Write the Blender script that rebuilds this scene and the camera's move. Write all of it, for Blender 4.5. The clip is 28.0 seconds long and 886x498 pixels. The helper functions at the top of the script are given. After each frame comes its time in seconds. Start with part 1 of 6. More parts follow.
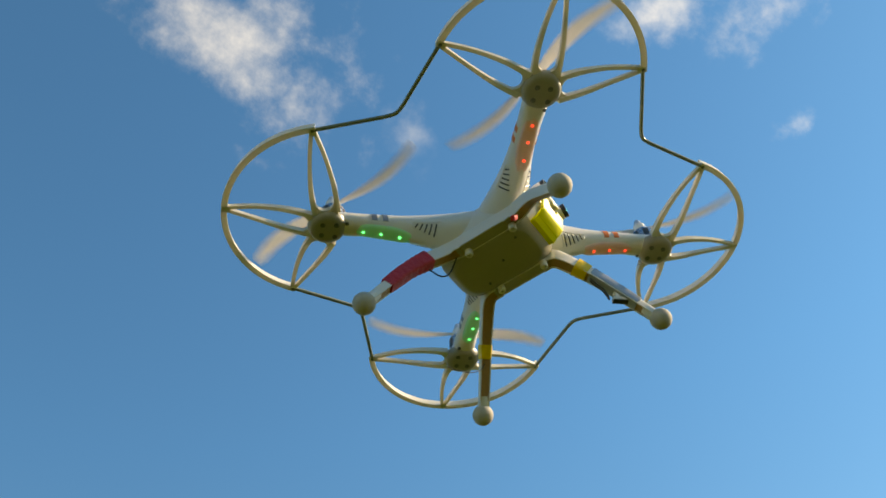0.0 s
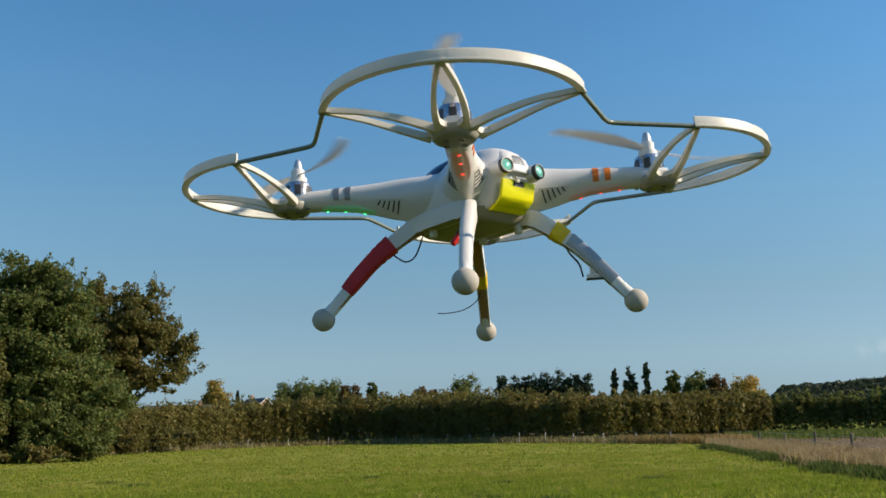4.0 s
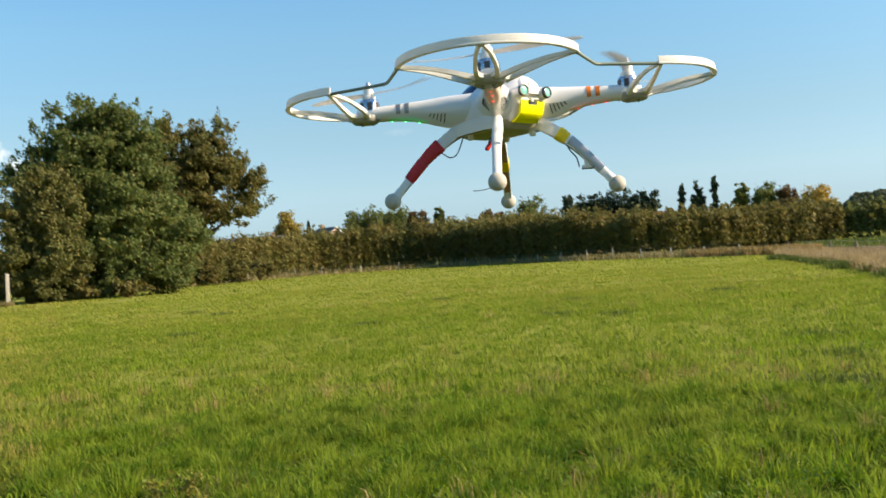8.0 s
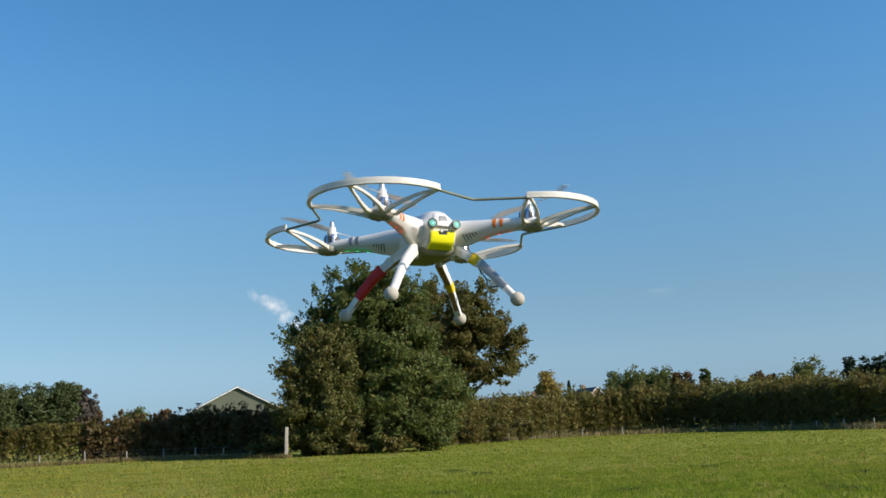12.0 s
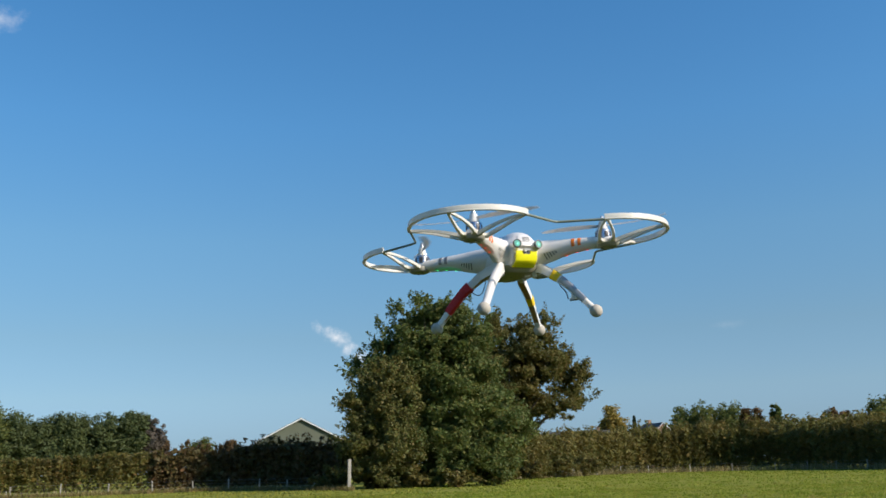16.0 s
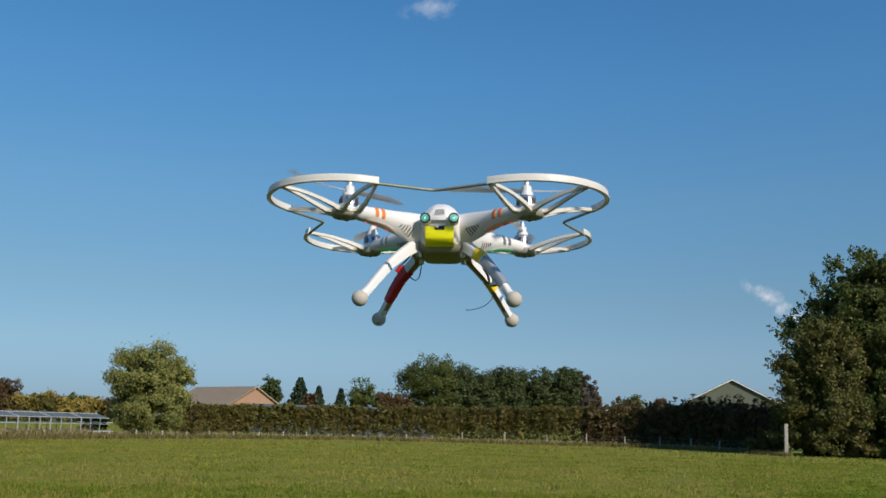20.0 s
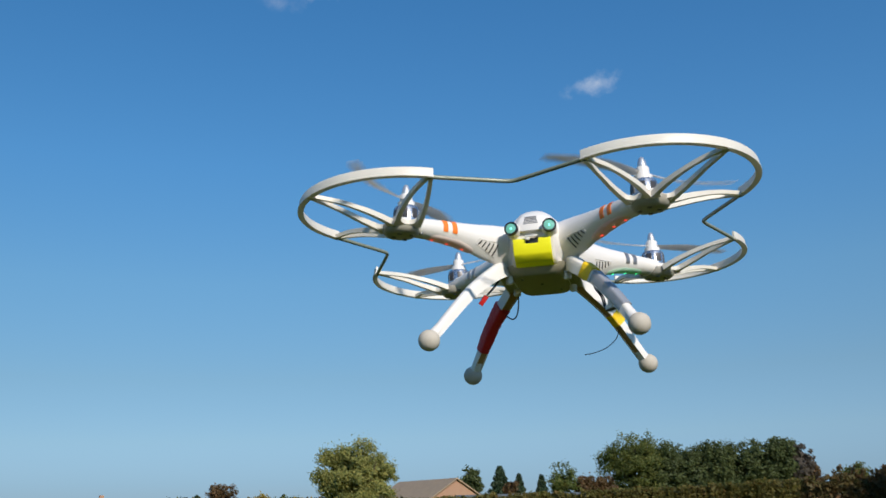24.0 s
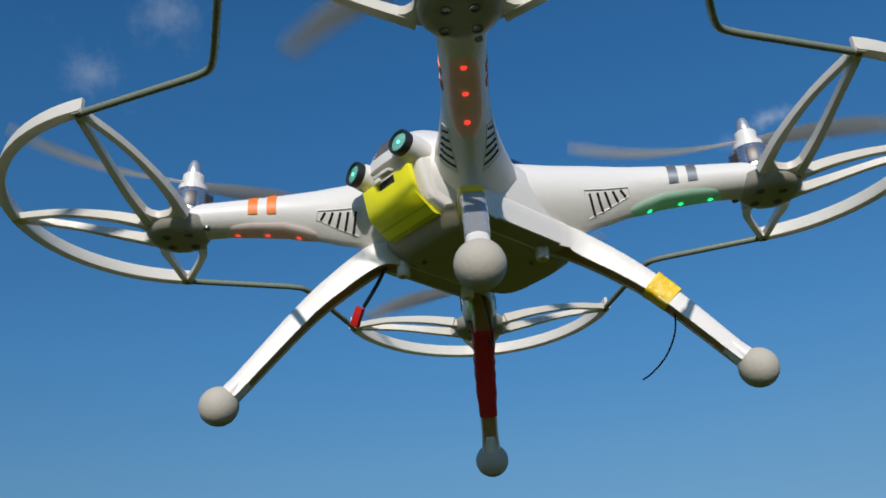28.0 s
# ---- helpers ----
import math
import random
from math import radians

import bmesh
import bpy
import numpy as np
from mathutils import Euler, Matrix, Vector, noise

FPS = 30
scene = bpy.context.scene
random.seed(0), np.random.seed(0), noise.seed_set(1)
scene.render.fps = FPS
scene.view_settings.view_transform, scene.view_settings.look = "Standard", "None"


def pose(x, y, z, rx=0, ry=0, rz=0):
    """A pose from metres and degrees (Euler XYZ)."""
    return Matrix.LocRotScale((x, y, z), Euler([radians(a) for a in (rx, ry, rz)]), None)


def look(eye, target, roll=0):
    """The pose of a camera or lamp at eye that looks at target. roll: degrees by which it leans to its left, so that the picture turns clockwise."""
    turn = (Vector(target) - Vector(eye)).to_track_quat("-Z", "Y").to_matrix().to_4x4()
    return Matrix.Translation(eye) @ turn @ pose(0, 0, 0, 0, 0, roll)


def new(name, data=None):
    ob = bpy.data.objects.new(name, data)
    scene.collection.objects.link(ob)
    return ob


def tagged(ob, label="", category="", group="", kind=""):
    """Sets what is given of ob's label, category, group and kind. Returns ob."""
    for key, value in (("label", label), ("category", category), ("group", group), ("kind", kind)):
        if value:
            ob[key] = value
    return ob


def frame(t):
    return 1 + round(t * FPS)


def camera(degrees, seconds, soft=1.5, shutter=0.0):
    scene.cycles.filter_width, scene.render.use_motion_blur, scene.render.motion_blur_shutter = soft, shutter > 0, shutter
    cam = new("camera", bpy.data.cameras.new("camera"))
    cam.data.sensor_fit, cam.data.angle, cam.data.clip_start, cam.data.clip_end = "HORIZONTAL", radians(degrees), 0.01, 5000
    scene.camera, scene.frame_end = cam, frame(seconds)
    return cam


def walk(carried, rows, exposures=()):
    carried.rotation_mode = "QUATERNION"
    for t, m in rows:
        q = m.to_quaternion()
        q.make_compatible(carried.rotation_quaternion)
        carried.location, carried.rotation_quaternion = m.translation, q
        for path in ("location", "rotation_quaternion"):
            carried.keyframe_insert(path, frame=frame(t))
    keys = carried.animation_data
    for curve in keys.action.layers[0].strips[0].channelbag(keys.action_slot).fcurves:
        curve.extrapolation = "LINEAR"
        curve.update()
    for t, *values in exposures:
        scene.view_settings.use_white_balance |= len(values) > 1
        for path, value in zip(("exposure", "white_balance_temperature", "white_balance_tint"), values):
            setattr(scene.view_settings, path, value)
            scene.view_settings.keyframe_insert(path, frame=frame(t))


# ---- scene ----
from math import cos, pi, sin, tan

EYE = Vector((0.0, 0.0, 1.62))


def pol(az, d, z=0.0):
    """A place by compass angle from the y axis (degrees, clockwise) and distance from the camera's stand."""
    return Vector((d * sin(radians(az)), d * cos(radians(az)), z))


def aim(az, el):
    return EYE + 10 * Vector((sin(radians(az)) * cos(radians(el)), cos(radians(az)) * cos(radians(el)), sin(radians(el))))


# seconds, compass angle, elevation, lean
CAMERA_ROWS = [
    (0, 37.97, 47.58, -10.85), (0.5, 39.67, 37.29, -5.31), (1, 30.23, 19.91, -1.92), (1.5, 27.51, 15.96, -3.55), (2, 22.73, 15.37, -2.35),
    (2.5, 17.05, 15.95, -1.80), (4.5, 19.39, 5.28, -1.59), (5, 21.85, -2.11, -2.38), (5.5, 23.14, -6.40, -2.95), (6, 19.09, -3.42, -3.11),
    (6.5, 20.80, -4.61, -2.45), (7, 20.23, -6.89, -3.44), (7.5, 20.84, -7.61, -3.09), (8, 13.73, 0.39, -3.72), (8.5, 8.29, 8.82, -3.68),
    (9, 5.23, 13.38, -0.99), (9.5, 2.50, 13.26, -0.84), (10, 0.15, 11.69, -1.23), (10.5, 0.42, 10.37, -2.01), (11, -0.00, 9.70, -2.50),
    (11.5, -0.66, 10.67, -2.47), (12, -1.23, 10.70, -2.33), (12.5, -1.79, 10.89, -2.12), (14.5, -1.23, 10.32, -1.37), (15, -0.23, 11.16, -1.19),
    (15.5, 0.21, 11.76, -2.42), (16, -4.99, 12.77, -1.56), (16.5, -11.49, 12.92, 0.50), (17, -18.36, 11.25, 1.13), (17.5, -23.05, 10.15, 1.86),
    (18, -31.37, 10.23, 3.39), (18.5, -35.67, 10.36, 2.66), (19, -35.55, 10.54, 2.46), (19.5, -31.57, 10.61, 1.73), (20, -30.45, 10.32, 1.71),
    (20.5, -30.25, 9.95, 2.25), (22.5, -24.99, 4.54, -0.37), (23, -24.97, 5.91, 0.22), (23.5, -35.77, 8.26, -1.51), (24, -41.57, 15.25, -1.45),
    (24.5, -49.57, 18.46, -2.43), (25, -58.36, 18.47, -0.72), (25.5, -66.34, 15.96, -1.00), (26, -65.95, 19.12, -2.64), (26.5, -69.76, 18.86, -1.62),
    (27, -71.60, 20.82, -1.55), (27.5, -73.23, 23.45, -3.20), (28, -71.62, 25.85, -4.11),
]
EXPOSURES = [(0, 0.60, 9500, 10), (1, 0.22, 7500, 10), (2.5, 0.1, 7200, 10), (5, 0.40, 7500, 10), (6, 0.69, 7950, 10), (7, 0.72, 7850, 10), (8, 0.85, 7900, 10), (9, 0.31, 6850, 10), (12, 0.2, 6700, 10), (17, 0.1, 6600, 10),
             (19, -0.13, 6550, 10), (20.3, -0.2, 6500, 10), (22.6, 0.1, 6600, 10), (23.2, 0.06, 6500, 10), (24, -0.11, 6400, 10), (25, -0.24, 6350, 10), (26, -0.36, 6250, 10), (28, -0.42, 6200, 10)]
cam = camera(49.6, 28.0, soft=1.6, shutter=0.1)
walk(cam, [(t, look(EYE, aim(az, el), lean)) for t, az, el, lean in CAMERA_ROWS], exposures=EXPOSURES)
# ---- daylight ----
SUN_AZ, SUN_EL = 113.0, 30.0
# compass angle, elevation, half width, half height (degrees), tilt, density, grain
CLOUDS = [
    (19, 61, 9, 4.5, -35, 0.75, 9), (25, 57.5, 3.2, 3.6, -30, 0.5, 12), (37, 55, 2.0, 3.0, 20, 0.28, 12),
    (66, 56, 4.5, 2.4, -20, 0.7, 12), (73, 52.5, 4.0, 2.6, -30, 0.6, 12), (69.2, 46.4, 1.3, 1.0, 0, 0.4, 20),
    (66.5, 29, 2.2, 1.1, 25, 0.5, 20), (64, 28.4, 0.9, 0.4, 10, 0.4, 25),
    (-31.6, 24.4, 2.0, 0.75, 12, 0.62, 26), (-49.6, 30.3, 2.4, 0.7, 8, 0.5, 22),
    (-95.2, 35.3, 3.2, 1.8, -30, 0.3, 14), (-90.0, 39.3, 2.6, 2.0, 20, 0.26, 14), (-52, 29.5, 1.4, 0.7, 0, 0.25, 20),
    (42.2, 3.7, 1.5, 0.7, 0, 0.34, 26), (11.5, 7.5, 1.2, 0.3, 0, 0.13, 26),
    (-12.4, 8.2, 0.85, 0.5, -28, 0.9, 34), (-11.5, 7.6, 0.95, 0.55, -30, 1.3, 30), (-10.8, 7.0, 0.9, 0.65, -32, 1.6, 32), (-10.1, 6.3, 0.8, 0.65, -40, 1.5, 34),
]


def sky():
    w = bpy.data.worlds.new("sky")
    scene.world = w
    w.use_nodes = True
    nt = w.node_tree
    nt.nodes.clear()
    N, L = nt.nodes.new, nt.links.new
    out, bg = N("ShaderNodeOutputWorld"), N("ShaderNodeBackground")
    tex = N("ShaderNodeTexSky")
    tex.sky_type, tex.sun_disc = "NISHITA", False
    tex.sun_elevation, tex.sun_rotation = radians(SUN_EL), radians(SUN_AZ)
    tex.altitude, tex.air_density, tex.dust_density, tex.ozone_density = 0, SKY_AIR, SKY_DUST, SKY_OZONE
    co = N("ShaderNodeTexCoord").outputs["Generated"]
    last = tex.outputs["Color"]
    hue = N("ShaderNodeHueSaturation")
    hue.inputs["Saturation"].default_value = SKY_SAT
    L(last, hue.inputs["Color"])
    tint = N("ShaderNodeMix")
    tint.data_type, tint.blend_type = "RGBA", "MULTIPLY"
    tint.inputs["Factor"].default_value = 1.0
    grade = N("ShaderNodeValToRGB")
    els = grade.color_ramp.elements
    while len(els) < len(SKY_TINTS):
        els.new(0.5)
    for i, (at, c) in enumerate(SKY_TINTS):
        els[i].position, els[i].color = at, (*c, 1)
    sep = N("ShaderNodeSeparateXYZ")
    L(co, sep.inputs[0])
    rise = N("ShaderNodeMapRange")
    rise.inputs["From Max"].default_value = 0.6
    L(sep.outputs["Z"], rise.inputs["Value"])
    L(rise.outputs[0], grade.inputs[0])
    L(grade.outputs[0], tint.inputs["B"])
    L(hue.outputs["Color"], tint.inputs["A"])
    last = tint.outputs["Result"]

    def math_(op, a, b=None):
        n = N("ShaderNodeMath")
        n.operation = op
        for i, v in enumerate((a, b)):
            if v is None:
                continue
            if isinstance(v, (int, float)):
                n.inputs[i].default_value = v
            else:
                L(v, n.inputs[i])
        return n.outputs[0]

    def dot(v):
        n = N("ShaderNodeVectorMath")
        n.operation = "DOT_PRODUCT"
        L(co, n.inputs[0])
        n.inputs[1].default_value = v
        return n.outputs["Value"]

    total = None
    for az, el, ha, hb, tilt, dens, grain in CLOUDS:
        a, e = radians(az), radians(el)
        c = Vector((sin(a) * cos(e), cos(a) * cos(e), sin(e)))
        r = Vector((cos(a), -sin(a), 0))
        u = r.cross(c)
        k = radians(tilt)
        r, u = r * cos(k) + u * sin(k), u * cos(k) - r * sin(k)
        front = math_("GREATER_THAN", dot(c), 0.5)
        x, y = math_("MULTIPLY", dot(r), 1 / radians(ha)), math_("MULTIPLY", dot(u), 1 / radians(hb))
        rad = math_("SQRT", math_("ADD", math_("MULTIPLY", x, x), math_("MULTIPLY", y, y)))
        no = N("ShaderNodeTexNoise")
        no.inputs["Scale"].default_value, no.inputs["Detail"].default_value, no.inputs["Roughness"].default_value = grain * 1.6, 7, 0.62
        L(co, no.inputs["Vector"])
        edge = math_("ADD", math_("SUBTRACT", 1.05, rad), math_("MULTIPLY", math_("SUBTRACT", no.outputs["Fac"], 0.5), 3.0))
        ramp = N("ShaderNodeMapRange")
        ramp.interpolation_type = "SMOOTHSTEP"
        L(edge, ramp.inputs["Value"])
        ramp.inputs["From Min"].default_value, ramp.inputs["From Max"].default_value = 0.1, 2.0
        ramp.inputs["To Max"].default_value = dens
        m = math_("MULTIPLY", ramp.outputs[0], front)
        total = m if total is None else math_("MAXIMUM", total, m)
    # the sky grows a little brighter towards the sun's side
    toward = dot((sin(radians(60)), cos(radians(60)), 0))
    warm = N("ShaderNodeCombineXYZ")
    for i, (base, gain) in enumerate(((0.93, 0.12), (0.95, 0.11), (0.95, 0.12))):
        L(math_("ADD", base, math_("MULTIPLY", toward, gain)), warm.inputs[i])
    glow = N("ShaderNodeVectorMath")
    glow.operation = "MULTIPLY"
    L(last, glow.inputs[0])
    L(warm.outputs[0], glow.inputs[1])
    last = glow.outputs[0]
    mix = N("ShaderNodeMix")
    mix.data_type = "RGBA"
    L(total, mix.inputs["Factor"])
    L(last, mix.inputs["A"])
    mix.inputs["B"].default_value = CLOUD_WHITE
    L(mix.outputs["Result"], bg.inputs["Color"])
    bg.inputs["Strength"].default_value = SKY_STRENGTH
    L(bg.outputs[0], out.inputs[0])


SKY_AIR, SKY_DUST, SKY_OZONE, SKY_SAT, SKY_STRENGTH = 1.0, 0.2, 3.0, 1.15, 0.1
# tint of the sky by height (sine of the elevation over 0.6)
SKY_TINTS = [(0.0, (0.36, 0.535, 1.03)), (0.05, (0.45, 0.615, 1.01)), (0.12, (0.65, 0.75, 0.94)), (0.22, (0.81, 0.87, 0.91)), (0.38, (0.98, 1.14, 1.13)), (0.57, (0.95, 1.33, 1.41)), (1.0, (0.84, 1.45, 1.62))]
CLOUD_WHITE = (8.0, 8.3, 8.8, 1)
sky()
sun_data = bpy.data.lights.new("sun", "SUN")
sun_data.energy, sun_data.angle, sun_data.color = 4.8, radians(0.53), (1.0, 0.92, 0.8)
sun = new("sun", sun_data)
sun.matrix_world = look(aim(SUN_AZ, SUN_EL), EYE)


# ---- materials ----
def material(name, color, rough=0.6, metal=0.0, var=0.0, scale=8.0, bump=0.0, bscale=60.0, second=None, island=0.0, emit=0.0,
             emit_color=None, transmission=0.0, spec=0.5, coat=0.0, coords="Object", island_colors=None, thin=0.0, rand=0.0, pale=None, patch=0.0, patch_color=(0.40, 0.58, 0.38)):
    """A Principled material: two scales of noise in the colour, fine relief, and where asked a tint for each island or object."""
    m = bpy.data.materials.new(name)
    m.use_nodes = True
    nt = m.node_tree
    N, L = nt.nodes.new, nt.links.new
    p = nt.nodes["Principled BSDF"]
    p.inputs["Roughness"].default_value, p.inputs["Metallic"].default_value = rough, metal
    p.inputs["Specular IOR Level"].default_value = spec
    p.inputs["Coat Weight"].default_value = coat
    p.inputs["Transmission Weight"].default_value = transmission
    color = (*color[:3], 1)
    p.inputs["Base Color"].default_value = color
    last = None

    def mix(fac, a, b, blend="MIX"):
        n = N("ShaderNodeMix")
        n.data_type, n.blend_type = "RGBA", blend
        for key, v in (("Factor", fac), ("A", a), ("B", b)):
            if isinstance(v, (tuple, float, int)):
                n.inputs[key].default_value = v
            else:
                L(v, n.inputs[key])
        return n.outputs["Result"]

    co = N("ShaderNodeTexCoord").outputs[coords]
    if island_colors:
        geo = N("ShaderNodeNewGeometry")
        ramp = N("ShaderNodeValToRGB")
        els = ramp.color_ramp.elements
        while len(els) < len(island_colors):
            els.new(0.5)
        for i, (pos, c) in enumerate(island_colors):
            els[i].position, els[i].color = pos, (*c, 1)
        L(geo.outputs["Random Per Island"], ramp.inputs[0])
        last = ramp.outputs[0]
    if var:
        base = last if last is not None else color
        second = (*second[:3], 1) if second else tuple(c * 0.6 for c in color[:3]) + (1,)
        for sc, amount in ((scale, var), (scale * 7.3, var * 0.5)):
            n = N("ShaderNodeTexNoise")
            n.inputs["Scale"].default_value, n.inputs["Detail"].default_value = sc, 5
            L(co, n.inputs["Vector"])
            r = N("ShaderNodeMapRange")
            r.inputs["From Min"].default_value, r.inputs["From Max"].default_value = 0.35, 0.7
            r.inputs["To Max"].default_value = amount
            L(n.outputs["Fac"], r.inputs["Value"])
            base = mix(r.outputs[0], base, second)
        last = base
    if patch:
        n = N("ShaderNodeTexNoise")
        n.inputs["Scale"].default_value, n.inputs["Detail"].default_value, n.inputs["Roughness"].default_value = patch, 4, 0.62
        L(co, n.inputs["Vector"])
        r = N("ShaderNodeMapRange")
        r.inputs["From Min"].default_value, r.inputs["From Max"].default_value = 0.47, 0.60
        L(n.outputs["Fac"], r.inputs["Value"])
        last = mix(r.outputs[0], last if last is not None else color, mix(1.0, last if last is not None else color, (*patch_color, 1), "MULTIPLY"))
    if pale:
        # drier, paler tone that fades in from 8 to 14 m out
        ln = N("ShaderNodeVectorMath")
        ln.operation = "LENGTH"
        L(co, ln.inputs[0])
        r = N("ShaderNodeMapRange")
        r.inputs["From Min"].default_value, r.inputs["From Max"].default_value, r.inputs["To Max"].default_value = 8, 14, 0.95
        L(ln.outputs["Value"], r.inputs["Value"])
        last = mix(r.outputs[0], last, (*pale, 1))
    if rand:
        info = N("ShaderNodeObjectInfo")
        r = N("ShaderNodeMapRange")
        r.inputs["To Min"].default_value, r.inputs["To Max"].default_value = 1 - rand, 1 + rand
        L(info.outputs["Random"], r.inputs["Value"])
        h = N("ShaderNodeHueSaturation")
        L(r.outputs[0], h.inputs["Value"])
        if last is None:
            h.inputs["Color"].default_value = color
        else:
            L(last, h.inputs["Color"])
        last = h.outputs["Color"]
    if last is not None:
        L(last, p.inputs["Base Color"])
    if bump:
        n = N("ShaderNodeTexNoise")
        n.inputs["Scale"].default_value, n.inputs["Detail"].default_value = bscale, 6
        L(co, n.inputs["Vector"])
        b = N("ShaderNodeBump")
        b.inputs["Strength"].default_value, b.inputs["Distance"].default_value = bump, 1.0 / bscale
        L(n.outputs["Fac"], b.inputs["Height"])
        L(b.outputs[0], p.inputs["Normal"])
        rr = N("ShaderNodeMapRange")
        rr.inputs["To Min"].default_value, rr.inputs["To Max"].default_value = max(rough - 0.1, 0.03), min(rough + 0.12, 1)
        L(n.outputs["Fac"], rr.inputs["Value"])
        L(rr.outputs[0], p.inputs["Roughness"])
    if emit:
        p.inputs["Emission Color"].default_value = (*(emit_color or color)[:3], 1)
        p.inputs["Emission Strength"].default_value = emit
    if thin:
        t = N("ShaderNodeBsdfTranslucent")
        if last is not None:
            L(last, t.inputs["Color"])
        else:
            t.inputs["Color"].default_value = color
        s = N("ShaderNodeMixShader")
        s.inputs[0].default_value = thin
        L(p.outputs[0], s.inputs[1])
        L(t.outputs[0], s.inputs[2])
        L(s.outputs[0], nt.nodes["Material Output"].inputs[0])
    return m


white_plastic = material("white_plastic", (0.775, 0.735, 0.70), 0.36, var=0.25, scale=14, second=(0.70, 0.665, 0.63), bump=0.05, bscale=260, spec=0.5)
guard_plastic = material("guard_plastic", (0.86, 0.81, 0.73), 0.4, var=0.3, scale=20, second=(0.72, 0.67, 0.57), bump=0.08, bscale=220, thin=0.24)
rod_plastic = material("rod_plastic", (0.20, 0.225, 0.17), 0.28, var=0.4, scale=30, second=(0.25, 0.26, 0.21), bump=0.1, bscale=300)
cup_plastic = material("cup_plastic", (0.36, 0.335, 0.285), 0.4, var=0.35, scale=40, second=(0.32, 0.30, 0.26), bump=0.08, bscale=260)
prop_plastic = material("prop_plastic", (0.78, 0.75, 0.72), 0.35, var=0.2, scale=20, second=(0.68, 0.65, 0.62), thin=0.5)
yellow_foil = material("yellow_foil", (0.98, 0.91, 0.012), 0.42, var=0.2, scale=30, second=(0.92, 0.84, 0.012), bump=0.05, bscale=180)
silver_tape = material("silver_tape", (0.42, 0.43, 0.46), 0.22, metal=0.35, var=0.35, scale=50, second=(0.30, 0.31, 0.34), bump=0.08, bscale=160)
red_tape = material("red_tape", (0.60, 0.015, 0.025), 0.5, var=0.4, scale=60, second=(0.42, 0.01, 0.016), bump=0.3, bscale=150)
yellow_tape = material("yellow_tape", (0.92, 0.62, 0.01), 0.45, var=0.3, scale=60, second=(0.7, 0.4, 0.01), bump=0.25, bscale=160)
orange_stripe = material("orange_stripe", (0.85, 0.20, 0.015), 0.45, var=0.2, scale=60, second=(0.75, 0.14, 0.01))
grey_stripe = material("grey_stripe", (0.30, 0.30, 0.31), 0.28, metal=0.6, var=0.3, scale=60, second=(0.28, 0.28, 0.29))
motor_metal = material("motor_metal", (0.6, 0.6, 0.62), 0.25, metal=0.9, var=0.3, scale=60, second=(0.35, 0.35, 0.38), bump=0.05, bscale=300)
motor_dark = material("motor_dark", (0.05, 0.05, 0.06), 0.4, metal=0.3, var=0.4, scale=80, second=(0.12, 0.1, 0.08))
nut_silver = material("nut_silver", (0.62, 0.62, 0.63), 0.38, metal=0.7, var=0.3, scale=80, second=(0.5, 0.5, 0.52), bump=0.05, bscale=300)
black_plastic = material("black_plastic", (0.015, 0.015, 0.017), 0.4, var=0.3, scale=80, second=(0.04, 0.04, 0.04))
canopy_blue = material("canopy_blue", (0.012, 0.02, 0.06), 0.12, var=0.3, scale=20, second=(0.02, 0.035, 0.09), coat=0.6)
foam = material("foam", (0.50, 0.45, 0.385), 0.8, var=0.35, scale=70, second=(0.42, 0.37, 0.30), bump=0.15, bscale=500)
# sunlight reflected inside the white legs, put into a brown base colour
channel_sunlit = material("channel_sunlit", (0.46, 0.25, 0.10), 0.5, var=0.5, scale=40, second=(0.26, 0.14, 0.06), bump=0.1, bscale=200)
hatch_plastic = material("hatch_plastic", (0.40, 0.36, 0.27), 0.5, var=0.35, scale=30, second=(0.33, 0.30, 0.22), bump=0.08, bscale=240)
lens_red = material("lens_red", (0.80, 0.72, 0.67), 0.25, var=0.2, scale=50, second=(0.78, 0.6, 0.54), emit=0.03, emit_color=(1, 0.2, 0.12), thin=0.3)
lens_green = material("lens_green", (0.52, 0.66, 0.56), 0.25, var=0.3, scale=50, second=(0.30, 0.60, 0.42), emit=0.06, emit_color=(0.05, 1, 0.3), thin=0.3)
led_red = material("led_red", (0.9, 0.1, 0.06), 0.3, emit=1.5, emit_color=(1.0, 0.05, 0.03))
led_green = material("led_green", (0.1, 0.8, 0.3), 0.3, emit=2.0, emit_color=(0.03, 1.0, 0.30))
eye_glass = material("eye_glass", (0.16, 0.42, 0.34), 0.08, var=0.4, scale=160, second=(0.3, 0.55, 0.48), emit=0.12, emit_color=(0.05, 0.8, 0.45), coat=1.0)
eye_lamp = material("eye_lamp", (0.3, 0.9, 0.6), 0.3, emit=1.6, emit_color=(0.12, 1.0, 0.55))
wire_black = material("wire_black", (0.012, 0.012, 0.014), 0.45, var=0.3, scale=90, second=(0.03, 0.03, 0.035))
connector_red = material("connector_red", (0.6, 0.02, 0.02), 0.4, var=0.3, scale=90, second=(0.4, 0.01, 0.01))
screw_steel = material("screw_steel", (0.2, 0.2, 0.2), 0.35, metal=0.9, var=0.3, scale=200, second=(0.08, 0.08, 0.08))

